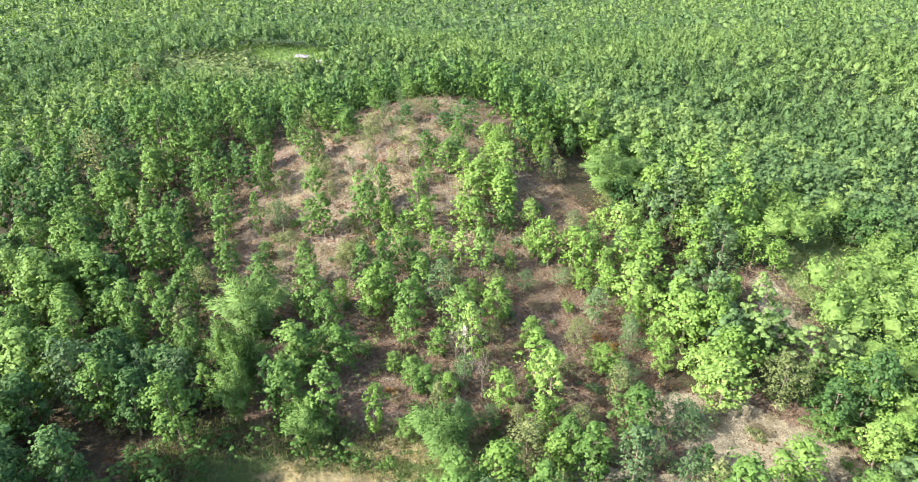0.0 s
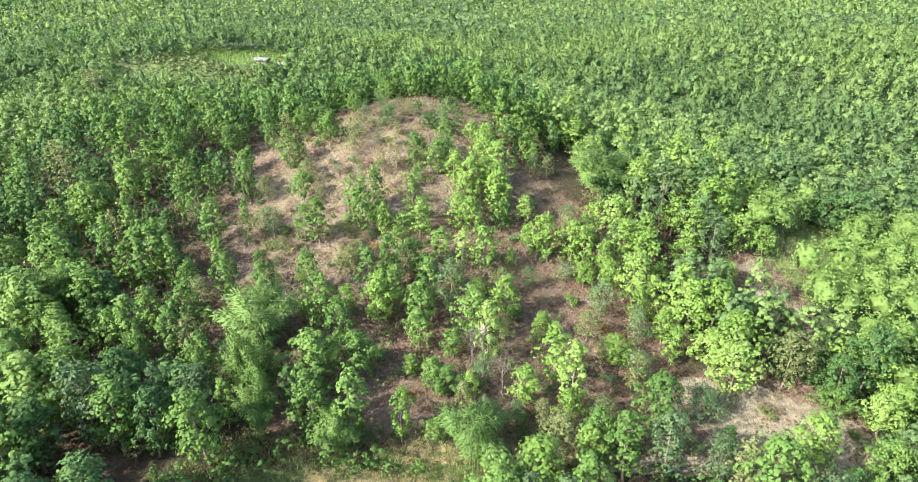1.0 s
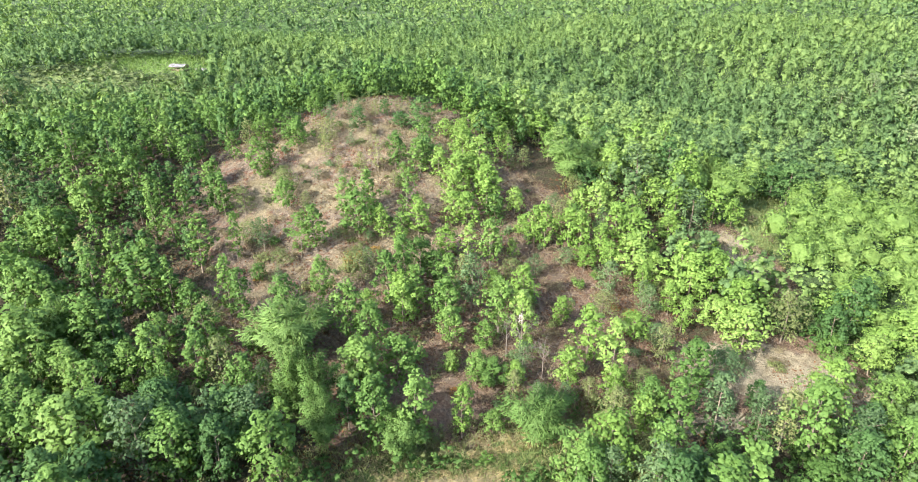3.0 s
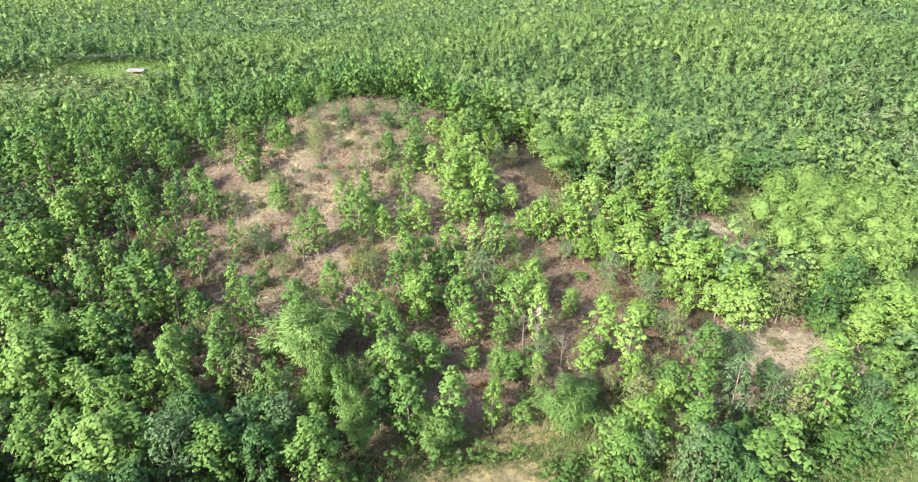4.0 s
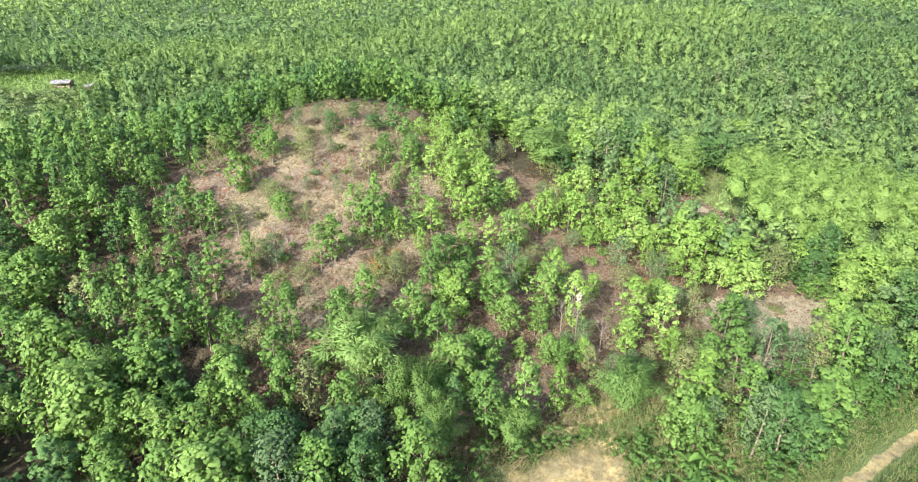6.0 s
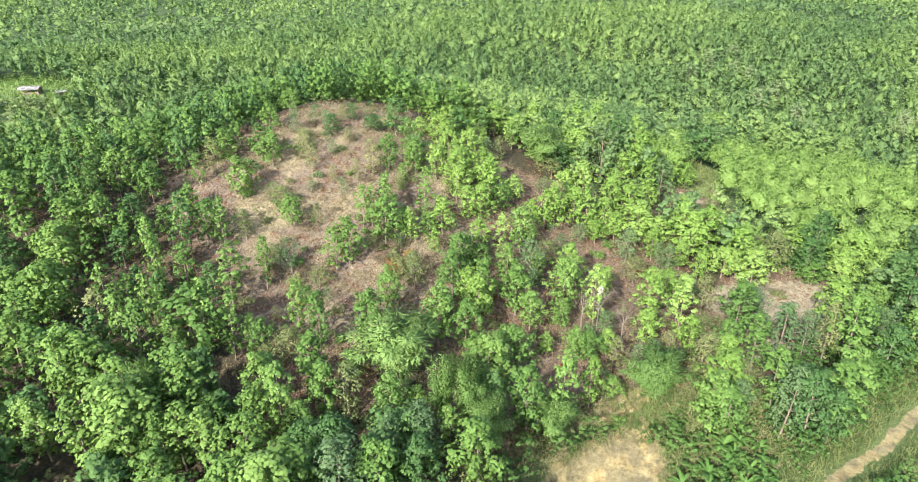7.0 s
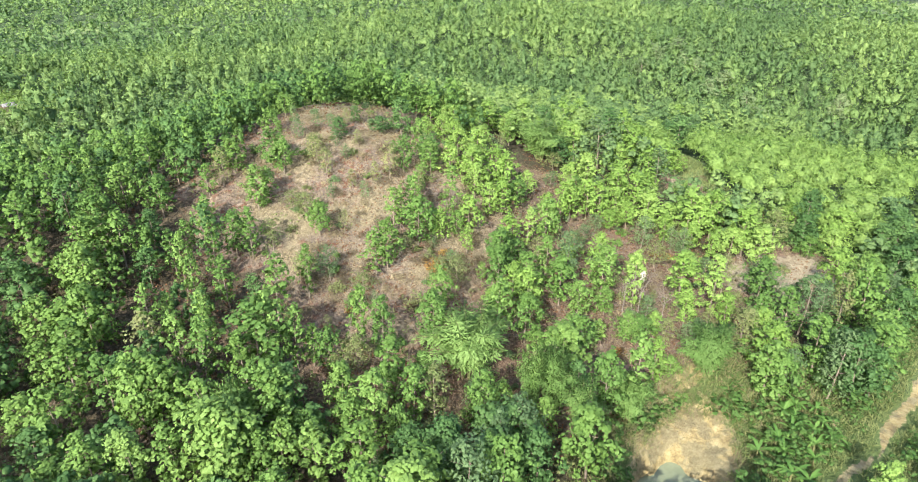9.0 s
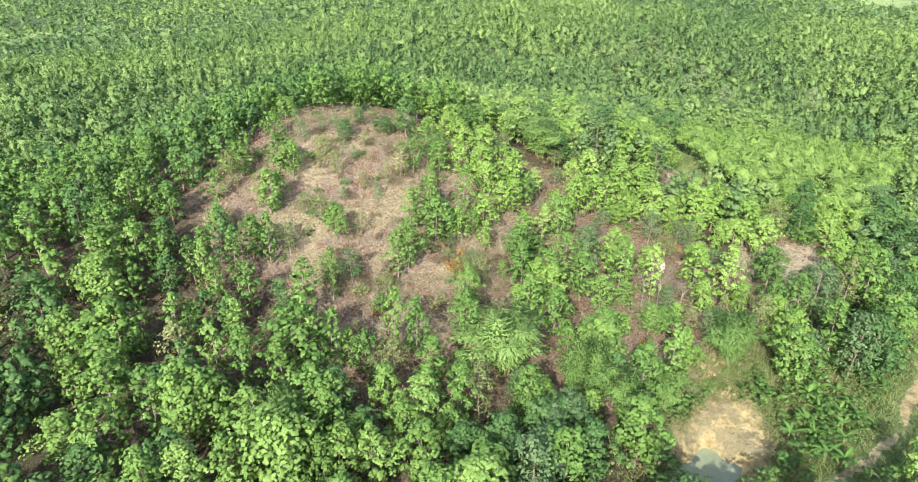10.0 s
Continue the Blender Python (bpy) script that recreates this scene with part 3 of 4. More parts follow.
TEAKS_A = [
    (10.2, 38.3, 11, 2.5), (14.3, 38.9, 10.9, 2.5), (35.2, 39.8, 8.9, 2.2), (25.5, 40.2, 4.9, 3), (8.2, 44.2, 10.2, 2),
    (0.5, 45.6, 7, 2.2), (-0.5, 47.1, 8, 2.5), (12, 53.5, 7.3, 1.9), (19.8, 56.7, 8.8, 2.7), (42.6, 57.1, 4.1, 2.5),
    (-6, 57.4, 3.2, 1.5), (-15.1, 57.6, 11, 1.9), (-19.2, 58.6, 9.4, 2.4), (-32.8, 59.1, 4.4, 1.6), (-4, 63.4, 4.1, 2.4),
    (-5.9, 64.4, 4.8, 1.5), (-15.2, 66.2, 6.9, 3), (-38.4, 71.3, 9.2, 1.7), (-7, 71.7, 6.2, 1.8), (-42.9, 71.9, 10.4, 2.1),
]
TEAKS_B = [
    (-0.1, 72.3, 8.7, 2.4), (-17.4, 72.6, 7.4, 2), (-19.9, 75.2, 8.8, 2.2), (-6.6, 75.2, 7.8, 2.4), (-50, 78.7, 10.4, 2.1),
    (-10, 78.8, 7.8, 1.8), (-5.5, 79, 8.7, 1.7), (-51.5, 79.5, 10.4, 3.3), (-27.7, 79.5, 8.2, 2.2), (-13.3, 81.2, 8.8, 1.8),
    (-33.1, 82.9, 8.9, 1.6), (-22.3, 83.5, 7.4, 1.9), (-10.4, 83.6, 9.1, 1.9), (-5.8, 84.5, 5, 2.1), (3.6, 85.8, 8.2, 2.2),
    (-7.3, 86.1, 6.3, 2.5), (-42.5, 87.8, 9.9, 1.4), (-60.2, 88.6, 10.2, 1.5), (-46.3, 89.8, 10.9, 3.9), (-44.7, 90.1, 11.5, 2.1),
]
TEAKS_C = [
    (-59.5, 90.6, 10.2, 2.7), (-52.4, 90.8, 10.9, 1.8), (-62.1, 92.2, 10.6, 1.8), (-8.4, 94.4, 4.7, 1.4), (-53.7, 94.4, 10.8, 1.6),
    (-24.2, 95.3, 7.2, 1.7), (7.4, 95.4, 5.2, 2.1), (-15, 96.4, 8.3, 2.5), (-11.8, 96.6, 5.1, 1.5), (-6.9, 97.7, 9.4, 1.6),
    (-39.1, 97.7, 9.5, 2.1), (-12.8, 99.1, 9.1, 1.4), (-16.6, 100.4, 7.5, 1.4), (-14.9, 100.6, 7, 1.1), (-12.2, 101.3, 7.3, 1.6),
    (-53.3, 102.8, 10.1, 1.7), (-42.8, 104.1, 8.2, 1.7), (-73.1, 106.4, 8.4, 3), (-46.1, 106.7, 8.9, 1.3), (-25.5, 107.3, 5.6, 2.2),
]
TEAKS_D = [
    (-2, 107.6, 6.1, 2), (-41.7, 109.1, 9.4, 1.4), (-46, 109.1, 10.5, 1.4), (-5.9, 110.1, 6.9, 1.8), (-35.3, 110.5, 8.1, 1.5),
    (-36.7, 112.5, 7.4, 2.3), (-0.1, 112.6, 6.7, 1.8), (-45.4, 113.9, 7.1, 1.6), (-42, 116.9, 5.7, 1.5), (-29.2, 118.7, 7.6, 2.3),
    (-50.3, 119.2, 8.5, 2.4), (-27, 119.3, 5.5, 1.3), (-38, 120.1, 5.1, 2), (-77, 120.1, 10.8, 2.3), (-36.7, 121.1, 5.1, 1.2),
    (-21.9, 122.6, 6.3, 2.4), (-51.3, 123, 8.9, 2.4), (10.3, 125.1, 6.4, 2.8), (-59.5, 125.2, 10.5, 2.4), (-22.4, 125.4, 6.5, 2.4),
]
TEAKS_E = [
    (26.6, 43.9, 11.6, 3), (42.7, 47.9, 6.1, 2.4), (14.2, 50.5, 9.3, 2.1),
    (-33.4, 126.8, 5.8, 1.3), (-41.2, 126.8, 6.8, 2), (-63.8, 127.8, 9.5, 2.8), (-39.5, 129.6, 5.5, 1.6), (-87.2, 129.7, 9.8, 2.9),
    (-62.3, 132.1, 11.5, 2.7), (-48.3, 133, 7.2, 2.5), (-17.4, 133.9, 5.6, 2.1), (-34.8, 135.5, 7.5, 2), (-53.4, 136.4, 8.8, 1.8),
    (-47.6, 137.1, 9.4, 1.3), (-10.9, 139.3, 4.3, 2.5), (-40.8, 139.3, 7.2, 1.2), (-48.6, 140, 9.7, 2.3), (-38.2, 140.1, 7.1, 1.6),
    (-49.7, 141.7, 9.5, 1.4), (-36.2, 143.5, 8.7, 2.1),
]
DARK_TREES_A = [
    (43.5, 58.7, 7.2, 2.2), (-38.5, 59.4, 8.8, 2), (47.9, 60.3, 9.8, 2.7), (-22.2, 60.8, 7.5, 1.5), (-34.8, 61.6, 7.8, 3.7),
    (-59.1, 75, 4, 2.5), (-48.3, 79.5, 9.9, 1.9), (-69.8, 89.6, 6.5, 2.4), (70, 97.8, 8.7, 4), (67.3, 99.5, 6.7, 4),
    (43.9, 101.4, 10.9, 2.4), (27, 101.6, 6.1, 2.5), (-0.6, 109, 5.7, 2.3), (-49.1, 113.8, 6.3, 1.8), (38.1, 113.8, 8.7, 2.5),
    (-63.3, 117.4, 7, 3.2), (1.1, 118.8, 7.3, 2.4), (30.2, 119, 6.4, 3), (-2.6, 120.5, 3.2, 2), (-10.3, 122.5, 4.3, 1.5),
]
DARK_TREES_B = [
    (-44.4, 123.2, 4.6, 1.5), (-4.6, 125, 3.2, 1.2), (-53.8, 125.4, 10.8, 1.8), (-62.5, 138.5, 8.6, 2.5), (6.2, 39.1, 10.6, 2.7),
    (8.8, 37.6, 8.0, 2.2), (9.2, 42.0, 8.6, 2.4), (50.5, 42.5, 8.6, 3.0), (46.0, 44.0, 8.0, 2.8), (54.5, 46.5, 9.0, 3.2), (59.0, 48.0, 8.4, 3.0), (51.0, 48.0, 8.0, 2.6), (30.0, 40.0, 8.2, 2.6),
]
GREY_TREES_A = [
    (10.2, 40.6, 6.2, 4.2), (4.7, 41.2, 10.4, 2.6), (31.6, 42, 9.2, 2.4), (2.6, 45.7, 6.5, 1.9),
    (23.7, 48.4, 7.7, 1.9), (18.1, 49.5, 10.7, 2.1), (-42.8, 58.1, 11.1, 2.9), (-36.5, 59.9, 9.2, 1.4), (-32.4, 60.9, 7.9, 2.5),
    (19, 77, 6.1, 2.1), (-2.3, 77.5, 9, 2.4), (140.6, 83.4, 9, 3.6), (15.7, 84.4, 3.2, 2), (39.2, 86.5, 8.6, 3.1),
    (118.1, 97.1, 7.6, 2.9), (35.1, 97.6, 10.9, 3.8), (-29.6, 99.1, 5.6, 2.1), (122, 103.5, 9, 3.4), (131, 115.1, 9, 3.3),
]
GREY_TREES_B = [
    (120.8, 115.4, 9, 3), (133.3, 126.5, 9, 3.2), (134.1, 131.1, 9, 2.8), (125, 141.4, 8.4, 2.6), (147.7, 141.5, 9, 3.2),
    (137.8, 144.2, 8.9, 2.9),
]
OLIVE_TREES_A = [
    (25.1, 46.2, 9.4, 1.8), (13.9, 57.9, 4.4, 2.2), (19.1, 62, 7.2, 1.8), (38.9, 62.4, 8, 3.1), (-35.5, 70.5, 8.4, 1.8),
    (27.9, 75.1, 3.2, 1.9), (-37.1, 82.7, 5.4, 2.1), (-17.2, 88.7, 3.6, 2), (17.6, 92.1, 5.8, 2), (-27.5, 94.4, 3.2, 2),
    (-55.2, 100.9, 8.2, 1.9), (25.3, 101.4, 3.7, 2.3), (17.9, 108.8, 4.5, 1.5), (-32.2, 109.9, 5.1, 1.8), (-9, 110.2, 6.6, 1.5),
    (-25.2, 111.3, 4.7, 2.2), (16.9, 113.4, 4.6, 1.7), (-25.1, 114.9, 3.3, 2.1), (-17.1, 116.9, 5.1, 1.5), (-68.8, 117.4, 11.6, 3.2),
]
OLIVE_TREES_B = [
    (-16.3, 120.5, 5.3, 2.1), (-15.3, 123, 3.5, 1.7), (-30.5, 127.5, 6.6, 1.8), (-82.3, 168.2, 10, 3.6),
]
SHRUBS = [
    (7.6, 53.7, 6.4, 2.2), (26.4, 58.6, 4.6, 3.1), (-2.6, 60.4, 5.4, 1.1), (20.7, 66, 3.6, 2.4), (16, 72.5, 4.7, 2.2), (9.6, 82.8, 3.9, 1.4), (-16.2, 86.5, 5, 2.1), (18.6, 97, 3.6, 1.6), (-31.7, 102.3, 3.7, 2.4),
]
BAMBOOS = [
    (-1.6, 54.1, 7.8, 3.1), (-17.0, 56.5, 6.6, 2.2), (-25.2, 57.9, 8.1, 1.8), (-25.3, 61.9, 10.2, 1.9), (-27.7, 63.1, 10.6, 1.6), (-27.6, 73.1, 8.7, 4.2), (-54.1, 80.4, 9.9, 2), (26.2, 105.8, 7.2, 4.8),
]
DEAD_TREES = [
    (2.8, 63.6, 6.6, 2.2), (-0.4, 68.2, 6.6, 2.3), (0.7, 66.3, 8.6, 1.8),
]
BUSHES = [
    (10.3, 49, 3.7, 2.3), (7.7, 46.6, 2.6, 2.2),
]

for x, y, h, w in LIGHT_TEAKS_A + LIGHT_TEAKS_B + LIGHT_TEAKS_C + LIGHT_TEAKS_D + LIGHT_TEAKS_E + LIGHT_TEAKS_F + LIGHT_TEAKS_G:
    set_tree(x, y, h, w, "fresh" if x < -18 else "light", "teak_tree", "young teak tree with bright yellow-green leaves", "tree", "teak trees")
for x, y, h, w in TEAKS_A + TEAKS_B + TEAKS_C + TEAKS_D + TEAKS_E:
    set_tree(x, y, h, w, "mid", "teak_tree", "young teak tree with mid-green leaves on the slope", "tree", "teak trees")
for x, y, h, w in DARK_TREES_A + DARK_TREES_B:
    set_tree(x, y, h, w, "dark", "broadleaf_tree", "dark green broadleaf tree with a dense crown", "tree", "broadleaf trees")
for x, y, h, w in GREY_TREES_A + GREY_TREES_B:
    set_tree(x, y, h, w, "pale" if x > 60 else "grey", "broadleaf_tree", "grey-green broadleaf tree with a thin crown", "tree", "grey-green trees")
for x, y, h, w in OLIVE_TREES_A + OLIVE_TREES_B:
    set_tree(x, y, h, w, "olive", "broadleaf_tree", "sparse olive-green broadleaf tree on dry soil", "tree", "olive trees")


# ---- woods: thousands of trees as one growth ----
def wood(name, label, spots, colour, quality):
    """Joined trees at spots (x, y, height, radius)."""
    r = np.random.default_rng(len(name) * 31 + len(spots))
    models = [crown_unit(r, *quality) if len(quality) > 5 else tuft_crown(r, *quality) for k in range(12)]
    pick = r.integers(0, len(models), len(spots))
    turn = r.uniform(0, 6.283, len(spots))
    vs, qs, ns, count = [], [], [], 0
    for (x, y, h, w), k, a in zip(spots, pick, turn):
        v, q, m = models[k]
        c, s = math.cos(a), math.sin(a)
        ns.append(np.stack([m[:, 0] * c - m[:, 1] * s, m[:, 0] * s + m[:, 1] * c, m[:, 2]], -1))
        c, s = c * w, s * w
        vs.append(np.stack([v[:, 0] * c - v[:, 1] * s + x, v[:, 0] * s + v[:, 1] * c + y, v[:, 2] * h], -1))
        qs.append(q + count)
        count += len(v)
    sizes_each = [len(v) for v in vs]
    tint = np.clip(value_noise(spots[:, 0], spots[:, 1], 22, 2) * 0.45 + r.random(len(spots)) * 0.55, 0, 1)
    v, q = np.concatenate(vs), np.concatenate(qs)
    v[:, 2] += np.repeat(ground(spots[:, 0], spots[:, 1]), sizes_each)
    me = mesh_from(name, v, q, LEAVES_MANY[colour], np.repeat(tint, sizes_each), np.concatenate(ns))
    return tagged(new(name, me), label, "woods", kind="stuff")


def tuft_crown(r, clumps, per, ll, lw, full=0.6):
    """A leafy crown one metre in radius over a height of one."""
    v, q, m = crown(r, 3.3, 1.0, 0.55, clumps, per, ll, lw, clump=0.30, full=full)
    return v / np.array([1, 1, 3.3]), q, m


def crown_unit(r, lumps, per, ll, lw, globe, around=0, rings=0, inner=0.6):
    """A lumpy crown for joined woods, one metre in radius over a height of one: an inner mass of foliage with leaves about it."""
    h = 3.3
    cs = []
    for k in range(lumps):  # lumps over an uneven dome
        a, up = k * 2.399 + r.uniform(-0.4, 0.4), 1.0 - 1.5 * (k + 0.4) / lumps
        rad = 0.74 * math.sqrt(1.0 - up * up) * r.uniform(0.6, 1.2)
        cs.append((rad * math.cos(a), rad * math.sin(a), 1.9 + 1.15 * up * r.uniform(0.7, 1.15)))
    cs = np.array(cs)
    cr = r.uniform(0.22, 0.44, lumps)
    who = np.repeat(np.arange(lumps), per)
    out = unit(cs - np.array([0, 0, 1.6]))
    d = unit(r.normal(size=(len(who), 3)) + out[who] * 0.8 + np.array([0, 0, 0.45]))
    p = cs[who] + d * (cr[who] * r.uniform(0.8, 1.08, len(who)))[:, None]
    whole = unit((p - np.array([0, 0, 1.3])) * np.array([1.0, 1.0, 0.75]))
    pieces = [leaf_quads(r, p, unit(d * (1.0 - globe) + whole * (0.25 + globe) + r.normal(size=d.shape) * 0.25), ll, lw)]
    soft = [np.repeat(unit(d * 0.7 + whole * 0.65 + np.array([0, 0, 0.15]) + r.normal(size=d.shape) * 0.45), 4, axis=0)]
    if around:
        way, mid = [], np.array([0, 0, 1.9])
        for i in range(rings + 1):
            up = math.pi * (0.06 + 0.80 * i / rings)
            for j in range(around):
                a = 2 * math.pi * (j + 0.5 * (i % 2) + r.uniform(-0.3, 0.3)) / around
                way.append((math.sin(up) * math.cos(a), math.sin(up) * math.sin(a), math.cos(up)))
        way = np.array(way)
        reach = np.full(len(way), 0.30)
        for c, k in zip(cs, cr):  # the mass follows its lumps
            t = way @ (c - mid)
            miss = np.linalg.norm((c - mid) - t[:, None] * way, axis=1)
            reach = np.maximum(reach, np.where((miss < k) & (t > 0), t + np.sqrt(np.maximum(k * k - miss * miss, 0)), 0.0))
        v = mid + way * (reach * r.uniform(inner, inner + 0.34, len(way)))[:, None]
        q = [(i * around + j, (i + 1) * around + j, (i + 1) * around + (j + 1) % around, i * around + (j + 1) % around) for i in range(rings) for j in range(around)]
        pieces.append((v, np.array(q)))
        soft.append(unit(way + r.normal(size=way.shape) * 0.35))
    v, q = join(pieces)
    v[:, 2] /= h
    return v, q, np.concatenate(soft)


placed = np.array([t[:2] for t in LIGHT_TEAKS_A + LIGHT_TEAKS_B + LIGHT_TEAKS_C + LIGHT_TEAKS_D + LIGHT_TEAKS_E + LIGHT_TEAKS_F + LIGHT_TEAKS_G + TEAKS_A + TEAKS_B + TEAKS_C + TEAKS_D + TEAKS_E + DARK_TREES_A + DARK_TREES_B + GREY_TREES_A + GREY_TREES_B + OLIVE_TREES_A + OLIVE_TREES_B + BAMBOOS])

clumps = np.array([(t[0], t[1], t[3]) for t in BAMBOOS])


def spread(x0, x1, y0, y1, cell, keep):
    """Jittered plant spots on a grid, where keep(x, y) allows."""
    a, b = np.meshgrid(np.arange(x0, x1, cell), np.arange(y0, y1, cell))
    a, b = a.ravel(), b.ravel()
    a, b = a + rng.uniform(-0.42, 0.42, len(a)) * cell, b + rng.uniform(-0.42, 0.42, len(a)) * cell
    ok = keep(a, b)
    return a[ok], b[ok]


def plantation(x, y):
    return np.maximum(ellipse(x, y, 76, 74, 38, 22, 0.1, -35), ellipse(x, y, 54, 58, 12, 9, 0.1)) > 0.5


def near_wood(x, y):
    return (y < 165) & (np.hypot(x, y - 60) < 118)


def clear_of_singles(x, y, gap):
    d = np.min(np.hypot(x[:, None] - placed[None, :, 0], y[:, None] - placed[None, :, 1]), axis=1)
    e = np.min(np.hypot(x[:, None] - clumps[None, :, 0], y[:, None] - clumps[None, :, 1]) - clumps[None, :, 2], axis=1)
    return (d > gap) & (e > 1.0)


def sizes(x, y, h0, h1, w0, w1):
    k = len(x)
    f = 0.4 * value_noise(x, y, 16, 4) + 0.6 * rng.random(k)
    return np.stack([x, y, h0 + (h1 - h0) * f, w0 + (w1 - w0) * (0.5 * f + 0.5 * rng.random(k))], -1)


# smaller trees between the singles on the hill side
def thicket(x0, x1, y0, y1, cell, gap, share, h0, h1, colours, keep):
    a, b = spread(x0, x1, y0, y1, cell, lambda p, q: keep(p, q) & (bald(p, q) < 0.4))
    ok = clear_of_singles(a, b, gap) & (rng.random(len(a)) < share)
    for x, y, h, w in sizes(a[ok], b[ok], h0, h1, 0.9, 1.9):
        colour = colours[int(rng.integers(0, len(colours)))]
        if colour in ("light", "mid"):
            set_tree(x, y, h, w, colour, "teak_tree", "small teak tree between taller ones on the hill", "tree", "teak trees")
        else:
            set_tree(x, y, h, w, colour, "broadleaf_tree", "small broadleaf tree between taller ones on the hill", "tree", "broadleaf trees")


thicket(6, 44, 68, 126, 3.2, 2.5, 0.75, 3.4, 6.6, ("light", "light", "light", "grey", "mid"), lambda p, q: (p > 10 + 0.12 * (q - 68)) & (hill(p, q) > 0.2) & ~plantation(p, q))
thicket(-40, 8, 55, 84, 3.4, 2.9, 0.4, 3.0, 5.6, ("mid", "grey", "olive", "light"), lambda p, q: hill(p, q) > 0.2)
thicket(-50, -38, 62, 132, 3.2, 2.6, 0.45, 4.5, 8.0, ("mid", "dark", "mid"), lambda p, q: p < 0)
thicket(8, 46, 100, 132, 3.1, 2.0, 0.9, 4.5, 7.0, ("light", "light", "mid"), lambda p, q: ellipse(p, q, 28, 117, 18, 11, 0.15, -20) > 0.4)
thicket(18, 50, 40, 55, 3.2, 2.9, 0.5, 3.0, 6.0, ("grey", "mid", "dark"), lambda p, q: q < 55)

# wispy young trees on the bare upper slope
a, b = spread(-34, 4, 86, 136, 3.6, lambda p, q: (bald(p, q) > 0.4) & (hill(p, q) > 0.5))
ok = clear_of_singles(a, b, 1.9) & (rng.random(len(a)) < 0.42)
for x, y, h, w in sizes(a[ok], b[ok], 1.8, 4.6, 0.6, 1.5):
    set_tree(x, y, h, w, ("olive", "grey", "olive", "mid")[int(rng.integers(0, 4))], "broadleaf_tree", "thin wispy young tree on the bare upper slope", "tree", "broadleaf trees")

# the wood round the hill
x, y = spread(-125, 125, 12, 165, 3.9, lambda a, b: near_wood(a, b) & (a > -90) & (a > -0.8 * b - 35) & (b > 22 + 0.1 * a) & ~((a > -26) & (b < 36)) & ~((a > -37) & (a < -12) & (b > 38) & (b < 54)) & (bald(a, b) < 0.4) & (hill(a, b) < 0.5) & ~plantation(a, b))
ok = clear_of_singles(x, y, 3.0)
spots = sizes(x[ok], y[ok], 4.6, 10.6, 1.4, 3.0)
kind = rng.random(len(spots)) + 0.9 * (value_noise(spots[:, 0], spots[:, 1], 14, 5) - 0.5)
front = (kind > 0.45) & (spots[:, 0] > -75) & (spots[:, 0] < -20) & (spots[:, 1] < 90) & (spots[:, 1] > 34)
for x, y, h, w in spots[front]:
    if rng.random() < (0.8 if y < 68 else 0.5):
        set_tree(x, y, h, w, "dark", "broadleaf_tree", "dark green broadleaf tree in the thick wood", "tree", "broadleaf trees")
    else:
        set_tree(x, y, h, w, "mid", "teak_tree", "teak tree with broad leaves in the wood", "tree", "teak trees")
rest = spots[~front]
kind = kind[~front] - 0.55 * ellipse(rest[:, 0], rest[:, 1], 84, 112, 30, 16, 0.4)
west = rest[:, 0] < 22
rest[~west, 3] *= 1.15
near_leaves = (26, 7, 0.23, 0.165)
wood("teak_wood", "dense stand of mid-green teak trees", rest[west & (kind > 0.55)], "mid", near_leaves)
wood("dark_wood", "dense stand of dark green broadleaf trees", rest[west & (kind <= 0.55)], "dark", near_leaves)
# valley trees share the far leaf colours, haze included
wood("valley_wood", "green broadleaf trees in the valley, paled for haze", rest[~west & (kind > 0.35)], "far_light", near_leaves)
wood("valley_dark_wood", "darker green broadleaf trees in the valley, paled for haze", rest[~west & (kind <= 0.35)], "far_dark", near_leaves)
x, y = spread(30, 120, 40, 115, 3.9, lambda a, b: plantation(a, b) & (bald(a, b) < 0.4))
ok = clear_of_singles(x, y, 3.0)
wood("teak_plantation", "dense plantation of bright green teak trees", sizes(x[ok], y[ok], 5.0, 9.4, 2.0, 3.3), "bright", (24, 14, 0.15, 0.11, 0.15, 8, 6, 0.46))


def far_area(a, b):
    return ~near_wood(a, b) & (a > -0.8 * b - 8) & (b > 26 + 0.17 * a) & (bald(a, b) < 0.4) & ~plantation(a, b)


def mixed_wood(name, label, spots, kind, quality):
    """Three shades of tree, mingled, in the far leaf colours that hold distance haze."""
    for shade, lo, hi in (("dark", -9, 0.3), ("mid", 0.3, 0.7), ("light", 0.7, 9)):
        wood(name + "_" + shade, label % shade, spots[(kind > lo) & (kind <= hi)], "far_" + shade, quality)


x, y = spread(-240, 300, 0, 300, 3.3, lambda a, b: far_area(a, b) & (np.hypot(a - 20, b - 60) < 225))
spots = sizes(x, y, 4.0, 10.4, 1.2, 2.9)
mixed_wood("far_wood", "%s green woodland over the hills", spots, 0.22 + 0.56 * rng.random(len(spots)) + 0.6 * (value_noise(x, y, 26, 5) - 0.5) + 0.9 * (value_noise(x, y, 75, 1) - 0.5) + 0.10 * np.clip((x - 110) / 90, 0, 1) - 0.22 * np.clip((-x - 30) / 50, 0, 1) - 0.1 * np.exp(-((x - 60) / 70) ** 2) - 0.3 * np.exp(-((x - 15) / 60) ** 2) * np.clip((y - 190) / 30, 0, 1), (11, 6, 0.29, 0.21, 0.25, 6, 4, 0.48))
